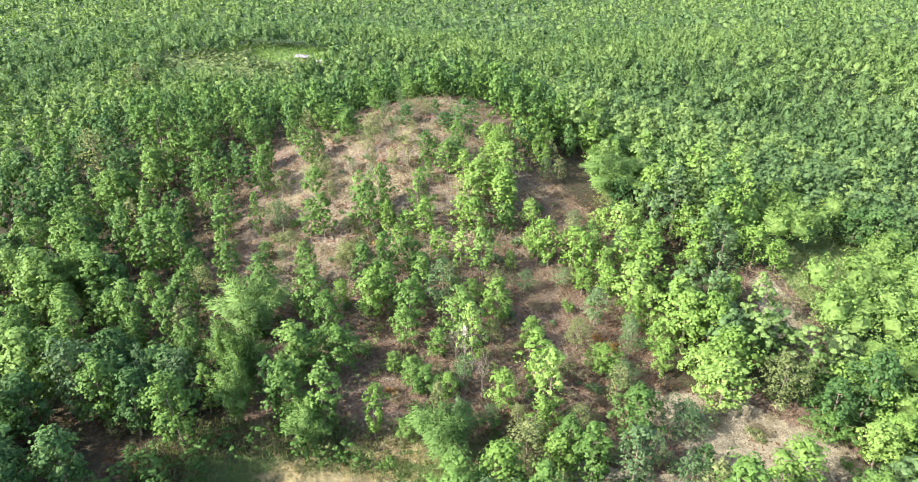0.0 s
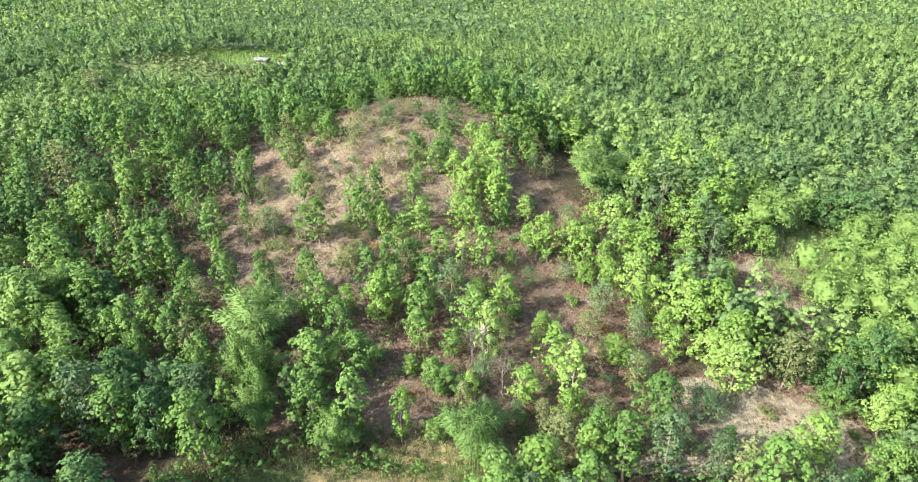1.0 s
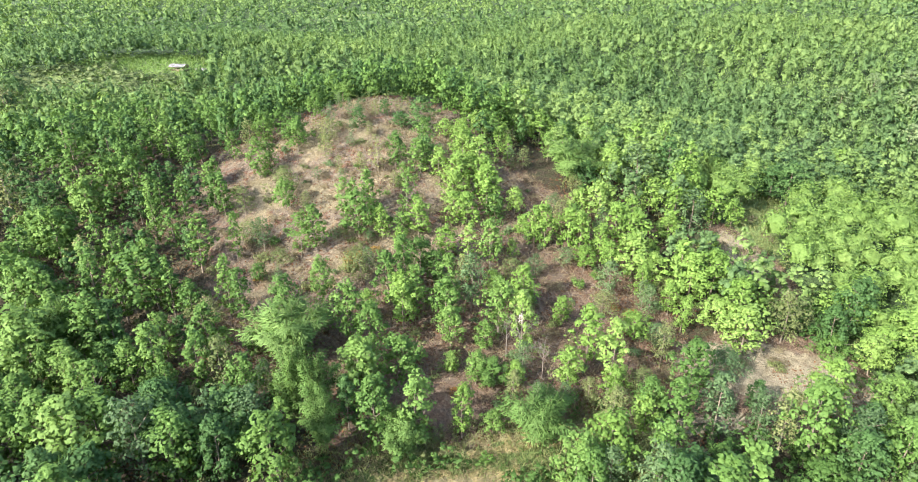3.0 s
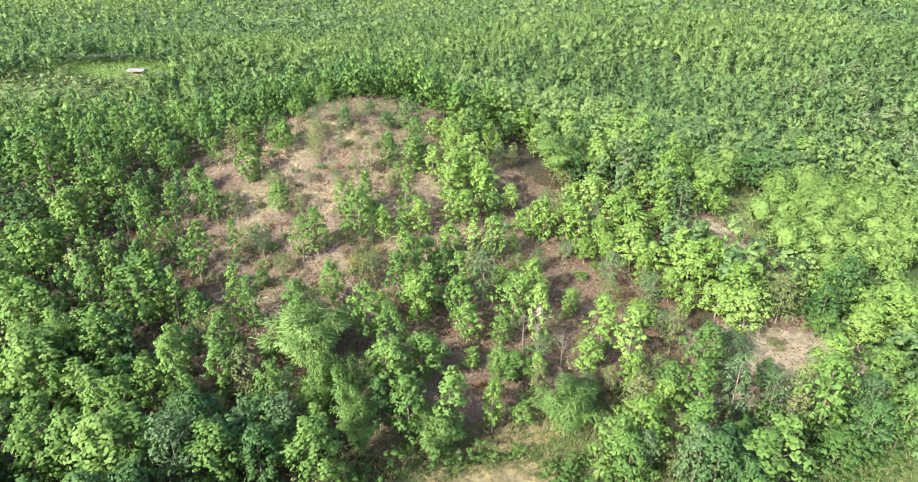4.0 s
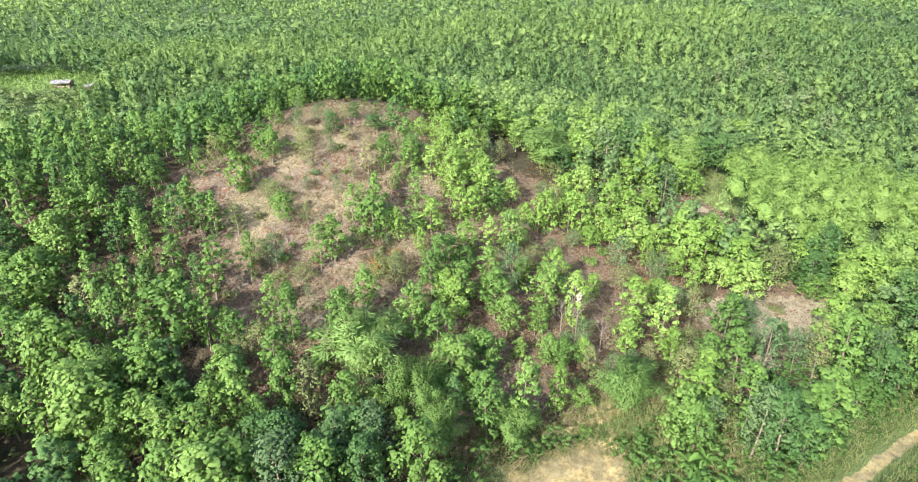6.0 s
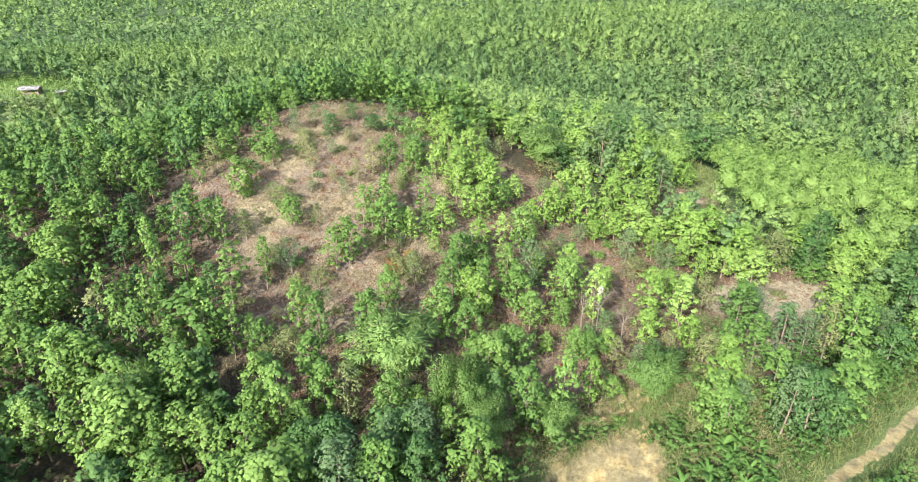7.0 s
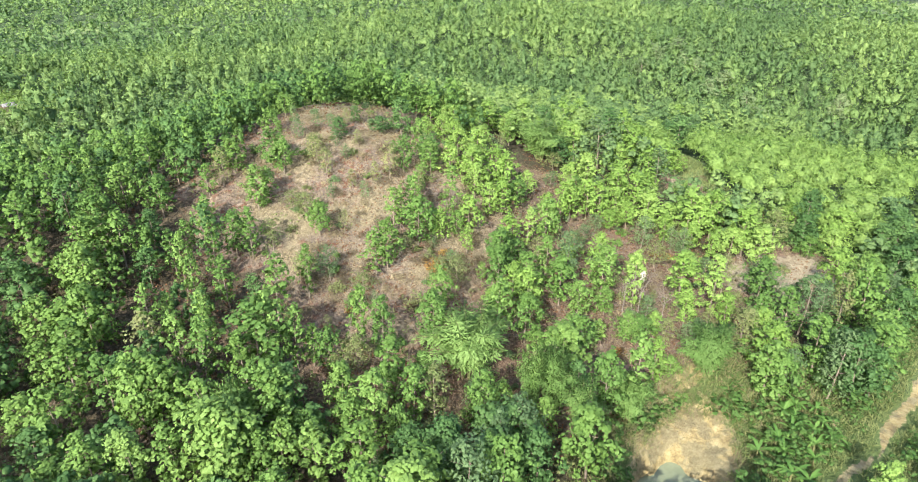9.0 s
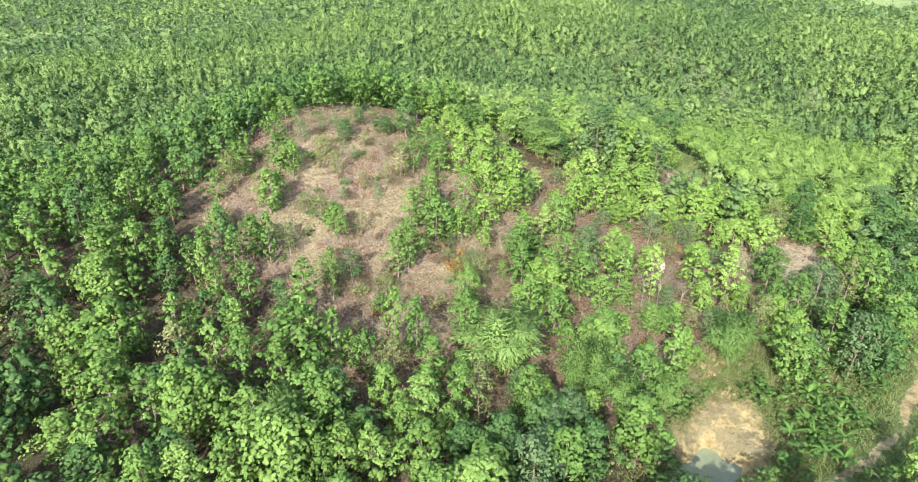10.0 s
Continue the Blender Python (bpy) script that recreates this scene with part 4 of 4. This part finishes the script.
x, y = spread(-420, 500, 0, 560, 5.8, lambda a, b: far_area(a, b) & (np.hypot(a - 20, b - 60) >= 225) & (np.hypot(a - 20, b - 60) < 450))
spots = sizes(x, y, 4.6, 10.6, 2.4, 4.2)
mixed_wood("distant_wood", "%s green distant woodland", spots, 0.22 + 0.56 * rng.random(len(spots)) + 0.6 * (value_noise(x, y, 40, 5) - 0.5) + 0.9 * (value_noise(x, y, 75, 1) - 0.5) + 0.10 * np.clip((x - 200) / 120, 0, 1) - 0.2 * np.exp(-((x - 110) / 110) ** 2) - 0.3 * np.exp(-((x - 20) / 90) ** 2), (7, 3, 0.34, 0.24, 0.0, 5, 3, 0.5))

def planted(a, b):
    """Where the near woods above already stand."""
    return (a > -90) & (a > -0.8 * b - 35) & (b > 22 + 0.1 * a) & ~((a > -26) & (b < 36))


x, y = spread(-190, 190, -130, 60, 8.5, lambda a, b: ~near_wood(a, b) & ~plantation(a, b) & (bald(a, b) < 0.4) & ((a <= -0.8 * b - 8) | (b <= 26 + 0.17 * a)))
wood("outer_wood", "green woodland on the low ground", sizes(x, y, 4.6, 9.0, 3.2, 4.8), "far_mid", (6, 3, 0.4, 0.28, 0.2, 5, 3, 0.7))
x, y = spread(-120, 120, -60, 90, 4.9, lambda a, b: near_wood(a, b) & ~planted(a, b) & (bald(a, b) < 0.4) & (np.abs(b - road_y(a)) > 3.0) & ~((a > -34) & (b > 20) & (b < 45)))
wood("low_wood", "mixed green trees on the low ground beside the track", sizes(x, y, 4.0, 8.0, 2.0, 3.3), "mid", (9, 5, 0.30, 0.2, 0.2, 7, 4, 0.68))


# ---- bamboo, bananas, dead trees, shrubs ----
def bamboo_parts(r, height, radius):
    """Arching culms from one foot, and their drooping sprays of narrow leaves."""
    culms, cen, nrm = [], [], []
    for k in range(20):
        a, lean = k * 2.4 + r.uniform(-0.4, 0.4), r.uniform(0.15, 1.1)
        h = height * r.uniform(0.7, 1.02)
        pts = []
        for f in np.linspace(0, 1, 8):
            out = radius * lean * (0.25 * f + 0.75 * f ** 2.8)
            z = h * (f - 0.30 * lean * f ** 4)
            pts.append(np.array([0.35 * math.cos(a) * r.uniform(0.9, 1.1) + out * math.cos(a), 0.35 * math.sin(a) + out * math.sin(a), z - 0.2 * (f == 0)]))
        culms.append(tube(pts, np.linspace(0.05, 0.012, 8), 4))
        for m in range(400):
            f = r.uniform(0.10, 1.0) ** 0.62
            i = min(int(f * 7), 6)
            p = pts[i] + (pts[i + 1] - pts[i]) * (f * 7 - i)
            side = unit(r.normal(size=3) * np.array([1, 1, 0.4]))
            p = p + side * r.uniform(0.03, 0.9) * (1.2 - 0.45 * f) - np.array([0, 0, r.uniform(0, 0.3)])
            along = unit(unit(pts[i + 1] - pts[i]) * 0.7 + side * 0.9 + np.array([0, 0, -0.45]) + r.normal(size=3) * 0.25)
            flat = unit(np.cross(along, r.normal(size=3)) * 0.5 + np.array([0, 0, 1.0]))
            across = unit(np.cross(along, flat)) * r.uniform(0.035, 0.06)
            long = r.uniform(0.28, 0.55)
            cen += [p, p + along * long * 0.4 + across, p + along * long, p + along * long * 0.4 - across]
            soft = unit(flat * 0.5 + side * 0.6 + np.array([0.8 * math.cos(a), 0.8 * math.sin(a), 0.4]) * 0.7)
            nrm += [soft] * 4
    return culms, (np.array(cen), np.arange(len(cen)).reshape(-1, 4), np.array(nrm))


CULM = bark_material("culm", (0.10, 0.13, 0.045), (0.20, 0.22, 0.08))
BAMBOO = []
for k in range(3):
    r = np.random.default_rng(50 + k)
    c, l = bamboo_parts(r, 7.5, 3.0)
    BAMBOO.append(([mesh_from("cane", *one, CULM) for one in c], mesh_from("foliage", l[0], l[1], LEAVES["bamboo"], None, l[2])))
for k, (x, y, h, w) in enumerate(BAMBOOS):
    root = new("bamboo_clump")
    root.matrix_basis = Matrix.LocRotScale((x, y, float(ground(x, y))), Euler((0, 0, k * 1.3)), (w / 2.4, w / 2.4, h / 6.4))
    for one in BAMBOO[k % 3][0]:
        part("cane", one, CULM, root)
    part("foliage", BAMBOO[k % 3][1], LEAVES["bamboo"], root)
    tagged(root, "feathery light green bamboo clump with arching culms", "bamboo", "bamboo clumps")


def blade(r, length, width, a, rise, sag):
    """One long arching leaf with a channelled midrib, as a strip of faces."""
    v, q = [], []
    n = 7
    for i in range(n):
        f = i / (n - 1)
        out, z = length * f * (1 - 0.25 * sag * f), length * (rise * f - sag * f * f)
        w = width * math.sin(math.pi * min(0.06 + 0.9 * f, 0.98)) ** 0.6 * 0.5
        c, s = math.cos(a), math.sin(a)
        for side, dz in ((-1, 0.12), (0, 0.0), (1, 0.12)):
            v.append((out * c - side * w * s, out * s + side * w * c, z + dz * w * 2))
    for i in range(n - 1):
        for j in (0, 1):
            q.append((3 * i + j, 3 * i + j + 1, 3 * i + j + 4, 3 * i + j + 3))
    return np.array(v), np.array(q)


STEM = bark_material("banana_stem", (0.10, 0.12, 0.04), (0.22, 0.20, 0.09))
BANANA = []
for k in range(3):
    r = np.random.default_rng(70 + k)
    leaves = []
    for j in range(9):
        v, q = blade(r, r.uniform(1.8, 2.6), r.uniform(0.36, 0.5), j * 2.4 + r.uniform(-0.3, 0.3), r.uniform(0.5, 1.1), r.uniform(0.5, 0.9))
        leaves.append((v + np.array([0, 0, 1.7]), q))
    stem = tube([(0, 0, -0.2), (0.03, 0.02, 0.9), (0, 0, 1.8)], [0.17, 0.13, 0.08], 7)
    BANANA.append((mesh_from("stem", *stem, STEM), [mesh_from("leaf", *lf, LEAVES["banana"]) for lf in leaves]))
for k, (x, y, g) in enumerate([(-2.4, 43.9, 0.95), (-3.3, 40.1, 0.72), (-2.3, 42.5, 0.66), (-3.9, 38, 0.82), (-10.3, 43.6, 0.8), (-12.3, 39.3, 0.95), (-12.5, 37.6, 0.9), (-5.6, 39.2, 0.7),
                               (-1.2, 39.6, 0.66), (-8.6, 41.4, 0.72), (0.6, 41.2, 0.65), (-6.8, 42.8, 0.8), (-7.9, 38.4, 0.75), (-0.3, 43.2, 0.75), (-4.8, 42.0, 0.85)]):
    root = new("banana_plant")
    root.matrix_basis = Matrix.LocRotScale((x, y, float(ground(x, y))), Euler((0, 0, k * 1.7)), (g, g, g))
    part("stem", BANANA[k % 3][0], STEM, root)
    for lf in BANANA[k % 3][1]:
        part("leaf", lf, LEAVES["banana"], root)
    tagged(root, "banana plant with long arching green leaves near the pond", "banana plant", "banana plants")


def bare_branches(r, p, d, length, thick, depth, out):
    """Forking bare limbs."""
    e = p + d * length
    m = (p + e) / 2 + r.normal(size=3) * length * 0.05
    out.append(tube([p, m, e], [thick, thick * 0.85, thick * 0.65], 5 if depth > 2 else 3))
    if depth:
        for k in range(3 if depth > 1 else 2):
            nd = unit(d + r.normal(size=3) * 0.55 + np.array([0, 0, 0.15]))
            bare_branches(r, e if k else m, nd, length * r.uniform(0.55, 0.8), thick * 0.55, depth - 1, out)


for k, (x, y, h, w) in enumerate(DEAD_TREES):
    r = np.random.default_rng(90 + k)
    root = new("dead_tree")
    root.matrix_basis = pose(x, y, float(ground(x, y)), 0, 0, 40 * k)
    stem = part("trunk", tube([(0, 0, -0.3), (0.06, 0.03, h * 0.2), (0, 0, h * 0.43), (0.05, 0.02, h * 0.62)], [0.075, 0.06, 0.045, 0.03], 7), DEAD, root)
    for j in range(5):
        pieces, a = [], j * 2.4 + r.uniform(-0.4, 0.4)
        foot = np.array([0, 0, h * (0.40 + 0.05 * j)])
        bare_branches(r, foot, unit(np.array([0.55 * math.cos(a), 0.55 * math.sin(a), 0.85])), h * 0.17, 0.032, 4, pieces)
        part("limb", join(pieces), DEAD, stem)
    if k == 2:
        d = unit(r.normal(size=(130, 3)))
        p = d * np.array([0.45, 0.4, 0.9]) * r.uniform(0.4, 1.0, (130, 1)) + np.array([0.1, 0, h * 0.84])
        part("withered_leaves", leaf_quads(r, p, unit(d + r.normal(size=d.shape) * 0.6), 0.2, 0.12), BLEACHED, root, "bleached cream withered leaves")
    tagged(root, "leafless dead tree with pale bleached branches", "dead tree", "dead trees")


def shrub_model(k, colour, loose):
    r = np.random.default_rng(120 + k)
    cs = unit(r.normal(size=(16, 3))) * (0.35 + 0.6 * r.random((16, 1))) * np.array([1, 1, 0.55]) + np.array([0, 0, 0.65])
    dry = colour == "straw"
    who = np.repeat(np.arange(16), 17 if dry else 16)
    d = unit(r.normal(size=(len(who), 3)))
    p = cs[who] + d * (0.5 if dry else 0.34) * (0.4 + 0.7 * r.random((len(who), 1)))
    p[:, 2] = np.maximum(p[:, 2], 0.05)
    stems = [tube([(0, 0, -0.1), c * 0.5, c], [0.035, 0.025, 0.01], 4) for c in cs[:9]]
    return mesh_from("woody_base", *join(stems), BARK), mesh_from("foliage", *leaf_quads(r, p, unit(d + (0, 0, 0.6)), 0.5 if dry else 0.24 * loose, 0.045 if dry else 0.13 * loose), LEAVES[colour])


SHRUB = [shrub_model(k, ("olive", "grey", "olive", "mid", "straw", "straw", "autumn")[k], 1.0) for k in range(7)]


def set_shrub(x, y, h, w, k, label):
    root = new("shrub")
    root.matrix_basis = Matrix.LocRotScale((x, y, float(ground(x, y))), Euler((0, 0, rng.uniform(0, 6.28))), (w, w, h / 1.3))
    part("woody_base", SHRUB[k][0], BARK, root)
    part("foliage", SHRUB[k][1], None, root)
    tagged(root, label, "shrub", "shrubs")


for k, (x, y, h, w) in enumerate(SHRUBS):
    set_tree(x, y, h, w, ("olive", "grey")[k % 2], "tall_shrub", "loose olive-green shrub on dry soil", "shrub", "shrubs")
for x, y, h, w in BUSHES:
    set_tree(x, y, h, w, "olive", "bush", "yellow-green bush on the bank", "bush", "shrubs")
x, y = spread(-46, 46, 55, 138, 4.2, lambda a, b: (hill(a, b) > 0.5))
for x, y in zip(x, y):
    if rng.random() < 0.62:
        g = rng.uniform(0.5, 1.5)
        set_shrub(x, y, g * rng.uniform(0.8, 1.3), g, int(rng.integers(0, 4)), "small dry-green shrub among leaf litter")
x, y = spread(-46, 54, 60, 138, 3.5, lambda a, b: (bald(a, b) > 0.5) & ((hill(a, b) > 0.5) | (a > 36)))
for x, y in zip(x, y):
    g = rng.uniform(0.5, 1.7)
    set_shrub(x, y, g * rng.uniform(0.5, 1.0), g, int(rng.integers(4, 6)), "dry straw-brown bush on the cleared slope")

for x, y, h, w in ((-16.8, 90.6, 2.2, 1.9), (-13.2, 92.6, 1.0, 1.0), (-31.0, 92.5, 0.8, 0.9), (-17.2, 89.6, 2.2, 1.4), (-8.5, 63.5, 0.9, 1.1), (20.5, 72.5, 0.9, 1.2), (19.0, 74.2, 0.8, 1.0)):
    set_shrub(x, y, h, w, 6, "withered shrub with orange-brown leaves")


# ---- low growth ----
def low_growth(name, label, x, y, size, colour, lean, count, length, width, flat=0.0):
    """Tufts of upright or lying blades at spots."""
    k = len(x) * count
    r = np.random.default_rng(len(name) * 7 + 1)
    cx, cy = np.repeat(x, count) + r.normal(0, size, k), np.repeat(y, count) + r.normal(0, size, k)
    if flat:
        nrm = unit(r.normal(size=(k, 3)) * flat + np.array([0, 0, 1.0]))
        cen = np.stack([cx, cy, ground(cx, cy) + 0.03 + 0.08 * r.random(k)], -1)
        v, q = leaf_quads(r, cen, nrm, length, width)
    else:
        L = length * (0.5 + r.random(k))
        d = unit(np.stack([r.normal(0, lean, k), r.normal(0, lean, k), np.ones(k)], -1))
        b = unit(np.cross(d, r.normal(size=(k, 3)))) * width * 0.5
        p = np.stack([cx, cy, ground(cx, cy) - 0.03], -1)
        m, e = p + d * L[:, None] * 0.55, p + d * L[:, None] + np.stack([d[:, 0], d[:, 1], -0.2 * np.ones(k)], -1) * L[:, None] * 0.2
        v = np.stack([p, m + b, e, m - b], 1).reshape(-1, 3)
        q = np.arange(4 * k).reshape(-1, 4)
    t = np.repeat(np.clip(value_noise(cx, cy, 3.0, 2) * 0.6 + 0.4 * r.random(k), 0, 1), 4)
    return tagged(new(name, mesh_from(name, v, q, LEAVES_MANY[colour], t)), label, name.replace("_", " "), kind="stuff")


x, y = spread(-50, 50, 52, 142, 1.25, lambda a, b: ((hill(a, b) > 0.4) | (ellipse(a, b, 45, 79, 6, 11) > 0.3)) & (value_noise(a, b, 7.0, 5) > 0.42) & (ellipse(a, b, 34.0, 58.0, 10.0, 4.2, 0.3, -25) < 0.4))
low_growth("dry_grass", "straw-coloured dry grass tufts on the hill", x, y, 0.35, "straw", 0.7, 9, 0.6, 0.07)
x, y = spread(-60, 56, 50, 142, 1.5, lambda a, b: (value_noise(a, b, 6.0, 1) > 0.45) & (plantation(a, b) == 0) & (ellipse(a, b, -15, 48.6, 12, 9) < 0.3))
low_growth("leaf_litter", "reddish-brown fallen teak leaves", x, y, 0.7, "litter", 0, 7, 0.38, 0.26, 0.5)
x, y = spread(-34, 58, 27, 60, 0.8, lambda a, b: ((ellipse(a, b, -11, 47.5, 24, 13) > 0.3) | (np.abs(b - road_y(a)) < 5)) & (ellipse(a, b, -15, 49.2, 7.0, 4.3) < 0.4) & (np.hypot((a + 20.4) / 6.4, (b - 49.1) / 4.4) > 1) & (np.abs(b - road_y(a)) > road_half(a) + 0.4))
low_growth("green_grass", "tall green grass and weeds round the pond", x, y, 0.3, "olive", 0.5, 13, 0.85, 0.08)
x, y = spread(-112, -28, 176, 230, 1.3, lambda a, b: (ellipse(a, b, -59, 214, 24, 14, 0.2) > 0.3) | (ellipse(a, b, -47, 203, 10, 11, 0.2) > 0.3))
low_growth("meadow_grass", "bright green grass on the far knoll", x, y, 0.5, "far_light", 0.5, 6, 1.1, 0.28)
x, y = spread(-112, -28, 176, 236, 2.5, lambda a, b: (ellipse(a, b, -59, 215, 27, 17, 0.2) > 0.2) & ((value_noise(a, b, 6, 2) > 0.45) | (ellipse(a, b, -59, 213, 19, 9, 0.2) < 0.3)) & (np.hypot(a + 47, b - 204) > 12))
wood("knoll_scrub", "bright green low scrub on the far knoll", sizes(x, y, 0.35, 1.1, 0.9, 1.9) * np.where(ellipse(x, y, -57, 212, 17, 8, 0.2) < 0.3, 1.8, 1.0)[:, None] ** np.array([0, 0, 1.0, 0.4]), "far_light", (6, 6, 0.30, 0.2, 0.4, 6, 3, 0.5))
x, y = spread(-112, -38, 166, 212, 2.7, lambda a, b: (ellipse(a, b, -69, 190, 26, 20, 0.2, -8) > 0.2) & ~((a > -66) & (b > 203)))
wood("olive_scrub", "pale olive scrub trees below the far knoll", sizes(x, y, 1.2, 3.6, 1.3, 2.4), "sage", (8, 7, 0.26, 0.18, 0.4, 7, 4, 0.5))
x, y = spread(45, 75, 74, 106, 0.8, lambda a, b: ellipse(a, b, 59, 91, 5, 14, 0.2, -40) > 0.4)
low_growth("ridge_grass", "pale green grass on the ridge", x, y, 0.3, "olive", 0.5, 6, 0.8, 0.12)

x, y = spread(-34, 24, 40, 58, 1.1, lambda a, b: (ellipse(a, b, -11, 49, 22, 9) > 0.3) & (ellipse(a, b, -15, 49.2, 6.6, 4.0) < 0.4) & (np.hypot((a + 20.4) / 6.4, (b - 49.1) / 4.4) > 1))
low_growth("pale_grass", "straw-coloured seeding grass on the pond bank", x, y, 0.4, "straw", 0.6, 9, 0.8, 0.07)
x, y = spread(40, 75, 66, 106, 1.9, lambda a, b: ((ellipse(a, b, 59, 91, 5, 14, 0.2, -40) > 0.3) | (ellipse(a, b, 46, 80, 5, 11, 0.2) > 0.3)) & (value_noise(a, b, 4, 2) > 0.5))
wood("ridge_scrub", "low pale green scrub on the ridge", sizes(x, y, 0.5, 1.8, 0.6, 1.3), "olive", (7, 7, 0.3, 0.2, 0.3))
# bushes of the undergrowth
x, y = spread(-34, 60, 24, 66, 1.8, lambda a, b: ((ellipse(a, b, -6, 44, 26, 14) > 0.3) | (b < 52) | ((a > 39) & (b < 66))) & (ellipse(a, b, -15, 48.8, 7.6, 5.4) < 0.4) & (np.hypot((a + 19.5) / 7.5, (b - 49.0) / 5.5) > 1.0) & (np.abs(b - road_y(a)) > road_half(a) + 0.6) & (ellipse(a, b, 33, 57, 12, 7) < 0.5) & (np.abs(b - track_y(a)) > 1.6) & (value_noise(a, b, 5, 3) > 0.2))
spots = sizes(x, y, 0.9, 3.8, 0.8, 1.8)
spots[:, 2:] *= np.clip((np.abs(y - road_y(x)) - road_half(x)) / 3.2, 0.28, 1.0)[:, None]
spots[:, 2:] *= np.where((x > -9) & (x < 16), np.clip(np.abs(track_y(x) - 1.5 - y) / 5.0, 0.3, 1.0), 1.0)[:, None]
spots[:, 2:] *= np.where((x > -2) & (x < 7), np.clip(np.abs(y - 38.2 - 6.6 * (x - 0.2) / 5.2) / 3.0, 0.3, 1.0), 1.0)[:, None]
wood("undergrowth", "dense low green bushes round the pond", spots, "scrub", (8, 8, 0.36, 0.22, 0.3))
x, y = spread(-75, 60, 55, 140, 2.6, lambda a, b: (value_noise(a, b, 8, 2) > 0.38) & (bald(a, b) < 0.6))
wood("underwood", "low green saplings under the trees", sizes(x, y, 0.6, 2.8, 0.5, 1.25), "olive", (6, 6, 0.40, 0.23, 0.3))


x, y = spread(-50, 50, 52, 142, 1.6, lambda a, b: (hill(a, b) > 0.4) & (value_noise(a, b, 5.0, 0) > 0.4) & (ellipse(a, b, 34.0, 58.0, 10.0, 4.2, 0.3, -25) < 0.4))
low_growth("dry_brush", "tangled grey-brown dead twigs and brush", x, y, 0.6, "straw", 1.6, 12, 1.2, 0.06)

# fallen dead branches
r = np.random.default_rng(33)
sticks = []
for k in range(420):
    cx, cy, sp = ((-15, 108, 11), (-24, 96, 8), (2.6, 66, 4), (28, 60, 5), (13, 76, 5), (-8, 110, 7), (16, 92, 6))[k % 7]
    p = np.array([r.normal(cx, sp), r.normal(cy, sp), 0])
    a, L = r.uniform(0, 6.283), r.uniform(0.8, 3.2)
    e = p + L * np.array([math.cos(a), math.sin(a), 0])
    m = (p + e) / 2 + r.normal(size=3) * 0.12
    pts = [(q[0], q[1], float(ground(q[0], q[1])) + 0.05 + 0.25 * r.random()) for q in (p, m, e)]
    sticks.append(tube(pts, [0.035, 0.025, 0.012], 4))
tagged(new("fallen_branches", mesh_from("fallen_branches", *join(sticks), DEAD)), "pale dead branches lying on the cleared slope", "branches", kind="stuff")

# ---- huts on the far knoll ----
n = Nodes("sheet_metal")
f = n.noise(1.2, 4.0)
ROOF = n.base(n.ramp(f, (0.42, (0.16, 0.15, 0.14)), (0.58, (0.40, 0.39, 0.38))), 0.45)
n.bsdf.inputs["Metallic"].default_value = 0.3
WOOD = bark_material("hut_wood", (0.16, 0.12, 0.09), (0.30, 0.24, 0.18))


def slab(bm, x0, x1, y0, y1, z0, z1):
    m = bmesh.ops.create_cube(bm, size=1.0, matrix=Matrix.LocRotScale(((x0 + x1) / 2, (y0 + y1) / 2, (z0 + z1) / 2), None, (x1 - x0, y1 - y0, z1 - z0)))
    return m["verts"]


def bm_mesh(name, bm, material):
    me = bpy.data.meshes.new(name)
    bm.to_mesh(me)
    bm.free()
    me.materials.append(material)
    return me


def sheet_roof(w, d, z, rise):
    """Two pitches of corrugated sheet with real waves and an overhang."""
    v, q = [], []
    n = 40
    for side in (-1, 1):
        for t in (0, 1):
            k0 = len(v)
            for i in range(n + 1):
                x = -w / 2 + w * i / n
                dz = 0.04 * (i % 2) - 0.03 * t
                v += [(x, 0, z + rise + dz), (x, side * d / 2, z + dz)]
            for i in range(n):
                q.append((k0 + 2 * i, k0 + 2 * i + 1, k0 + 2 * i + 3, k0 + 2 * i + 2))
    return np.array(v), np.array(q)


def hut(x, y, w, d, turn, label):
    root = new("hut")
    root.matrix_basis = pose(x, y, float(ground(x, y)), 0, 0, turn)
    for sx in (-1, 1):
        for sy in (-1, 1):
            part("post", tube([(sx * w * 0.45, sy * d * 0.4, -0.5), (sx * w * 0.45, sy * d * 0.4, 1.3)], [0.09, 0.08], 6), WOOD, root)
    part("roof", sheet_roof(w, d, 1.2, 0.6), ROOF, root)
    bm = bmesh.new()
    slab(bm, -w * 0.44, w * 0.44, d * 0.36, d * 0.39, 0.0, 1.2)
    part("back_wall", bm_mesh("back_wall", bm, WOOD), None, root)
    bm = bmesh.new()
    slab(bm, -w * 0.44, w * 0.44, -d * 0.39, -d * 0.36, 0.0, 0.5)
    part("front_wall", bm_mesh("front_wall", bm, WOOD), None, root)
    bm = bmesh.new()
    slab(bm, -w * 0.46, w * 0.46, -d * 0.4, d * 0.4, -0.4, 0.12)
    part("floor_deck", bm_mesh("floor_deck", bm, WOOD), None, root)
    return tagged(root, label, "hut", "huts on the knoll")


hut(-49.3, 209.6, 4.8, 3.4, -25, "small open hut with a weathered sheet-metal roof")
hut(-43.3, 207.4, 3.0, 2.0, 10, "low shelter with a pale sheet-metal roof")
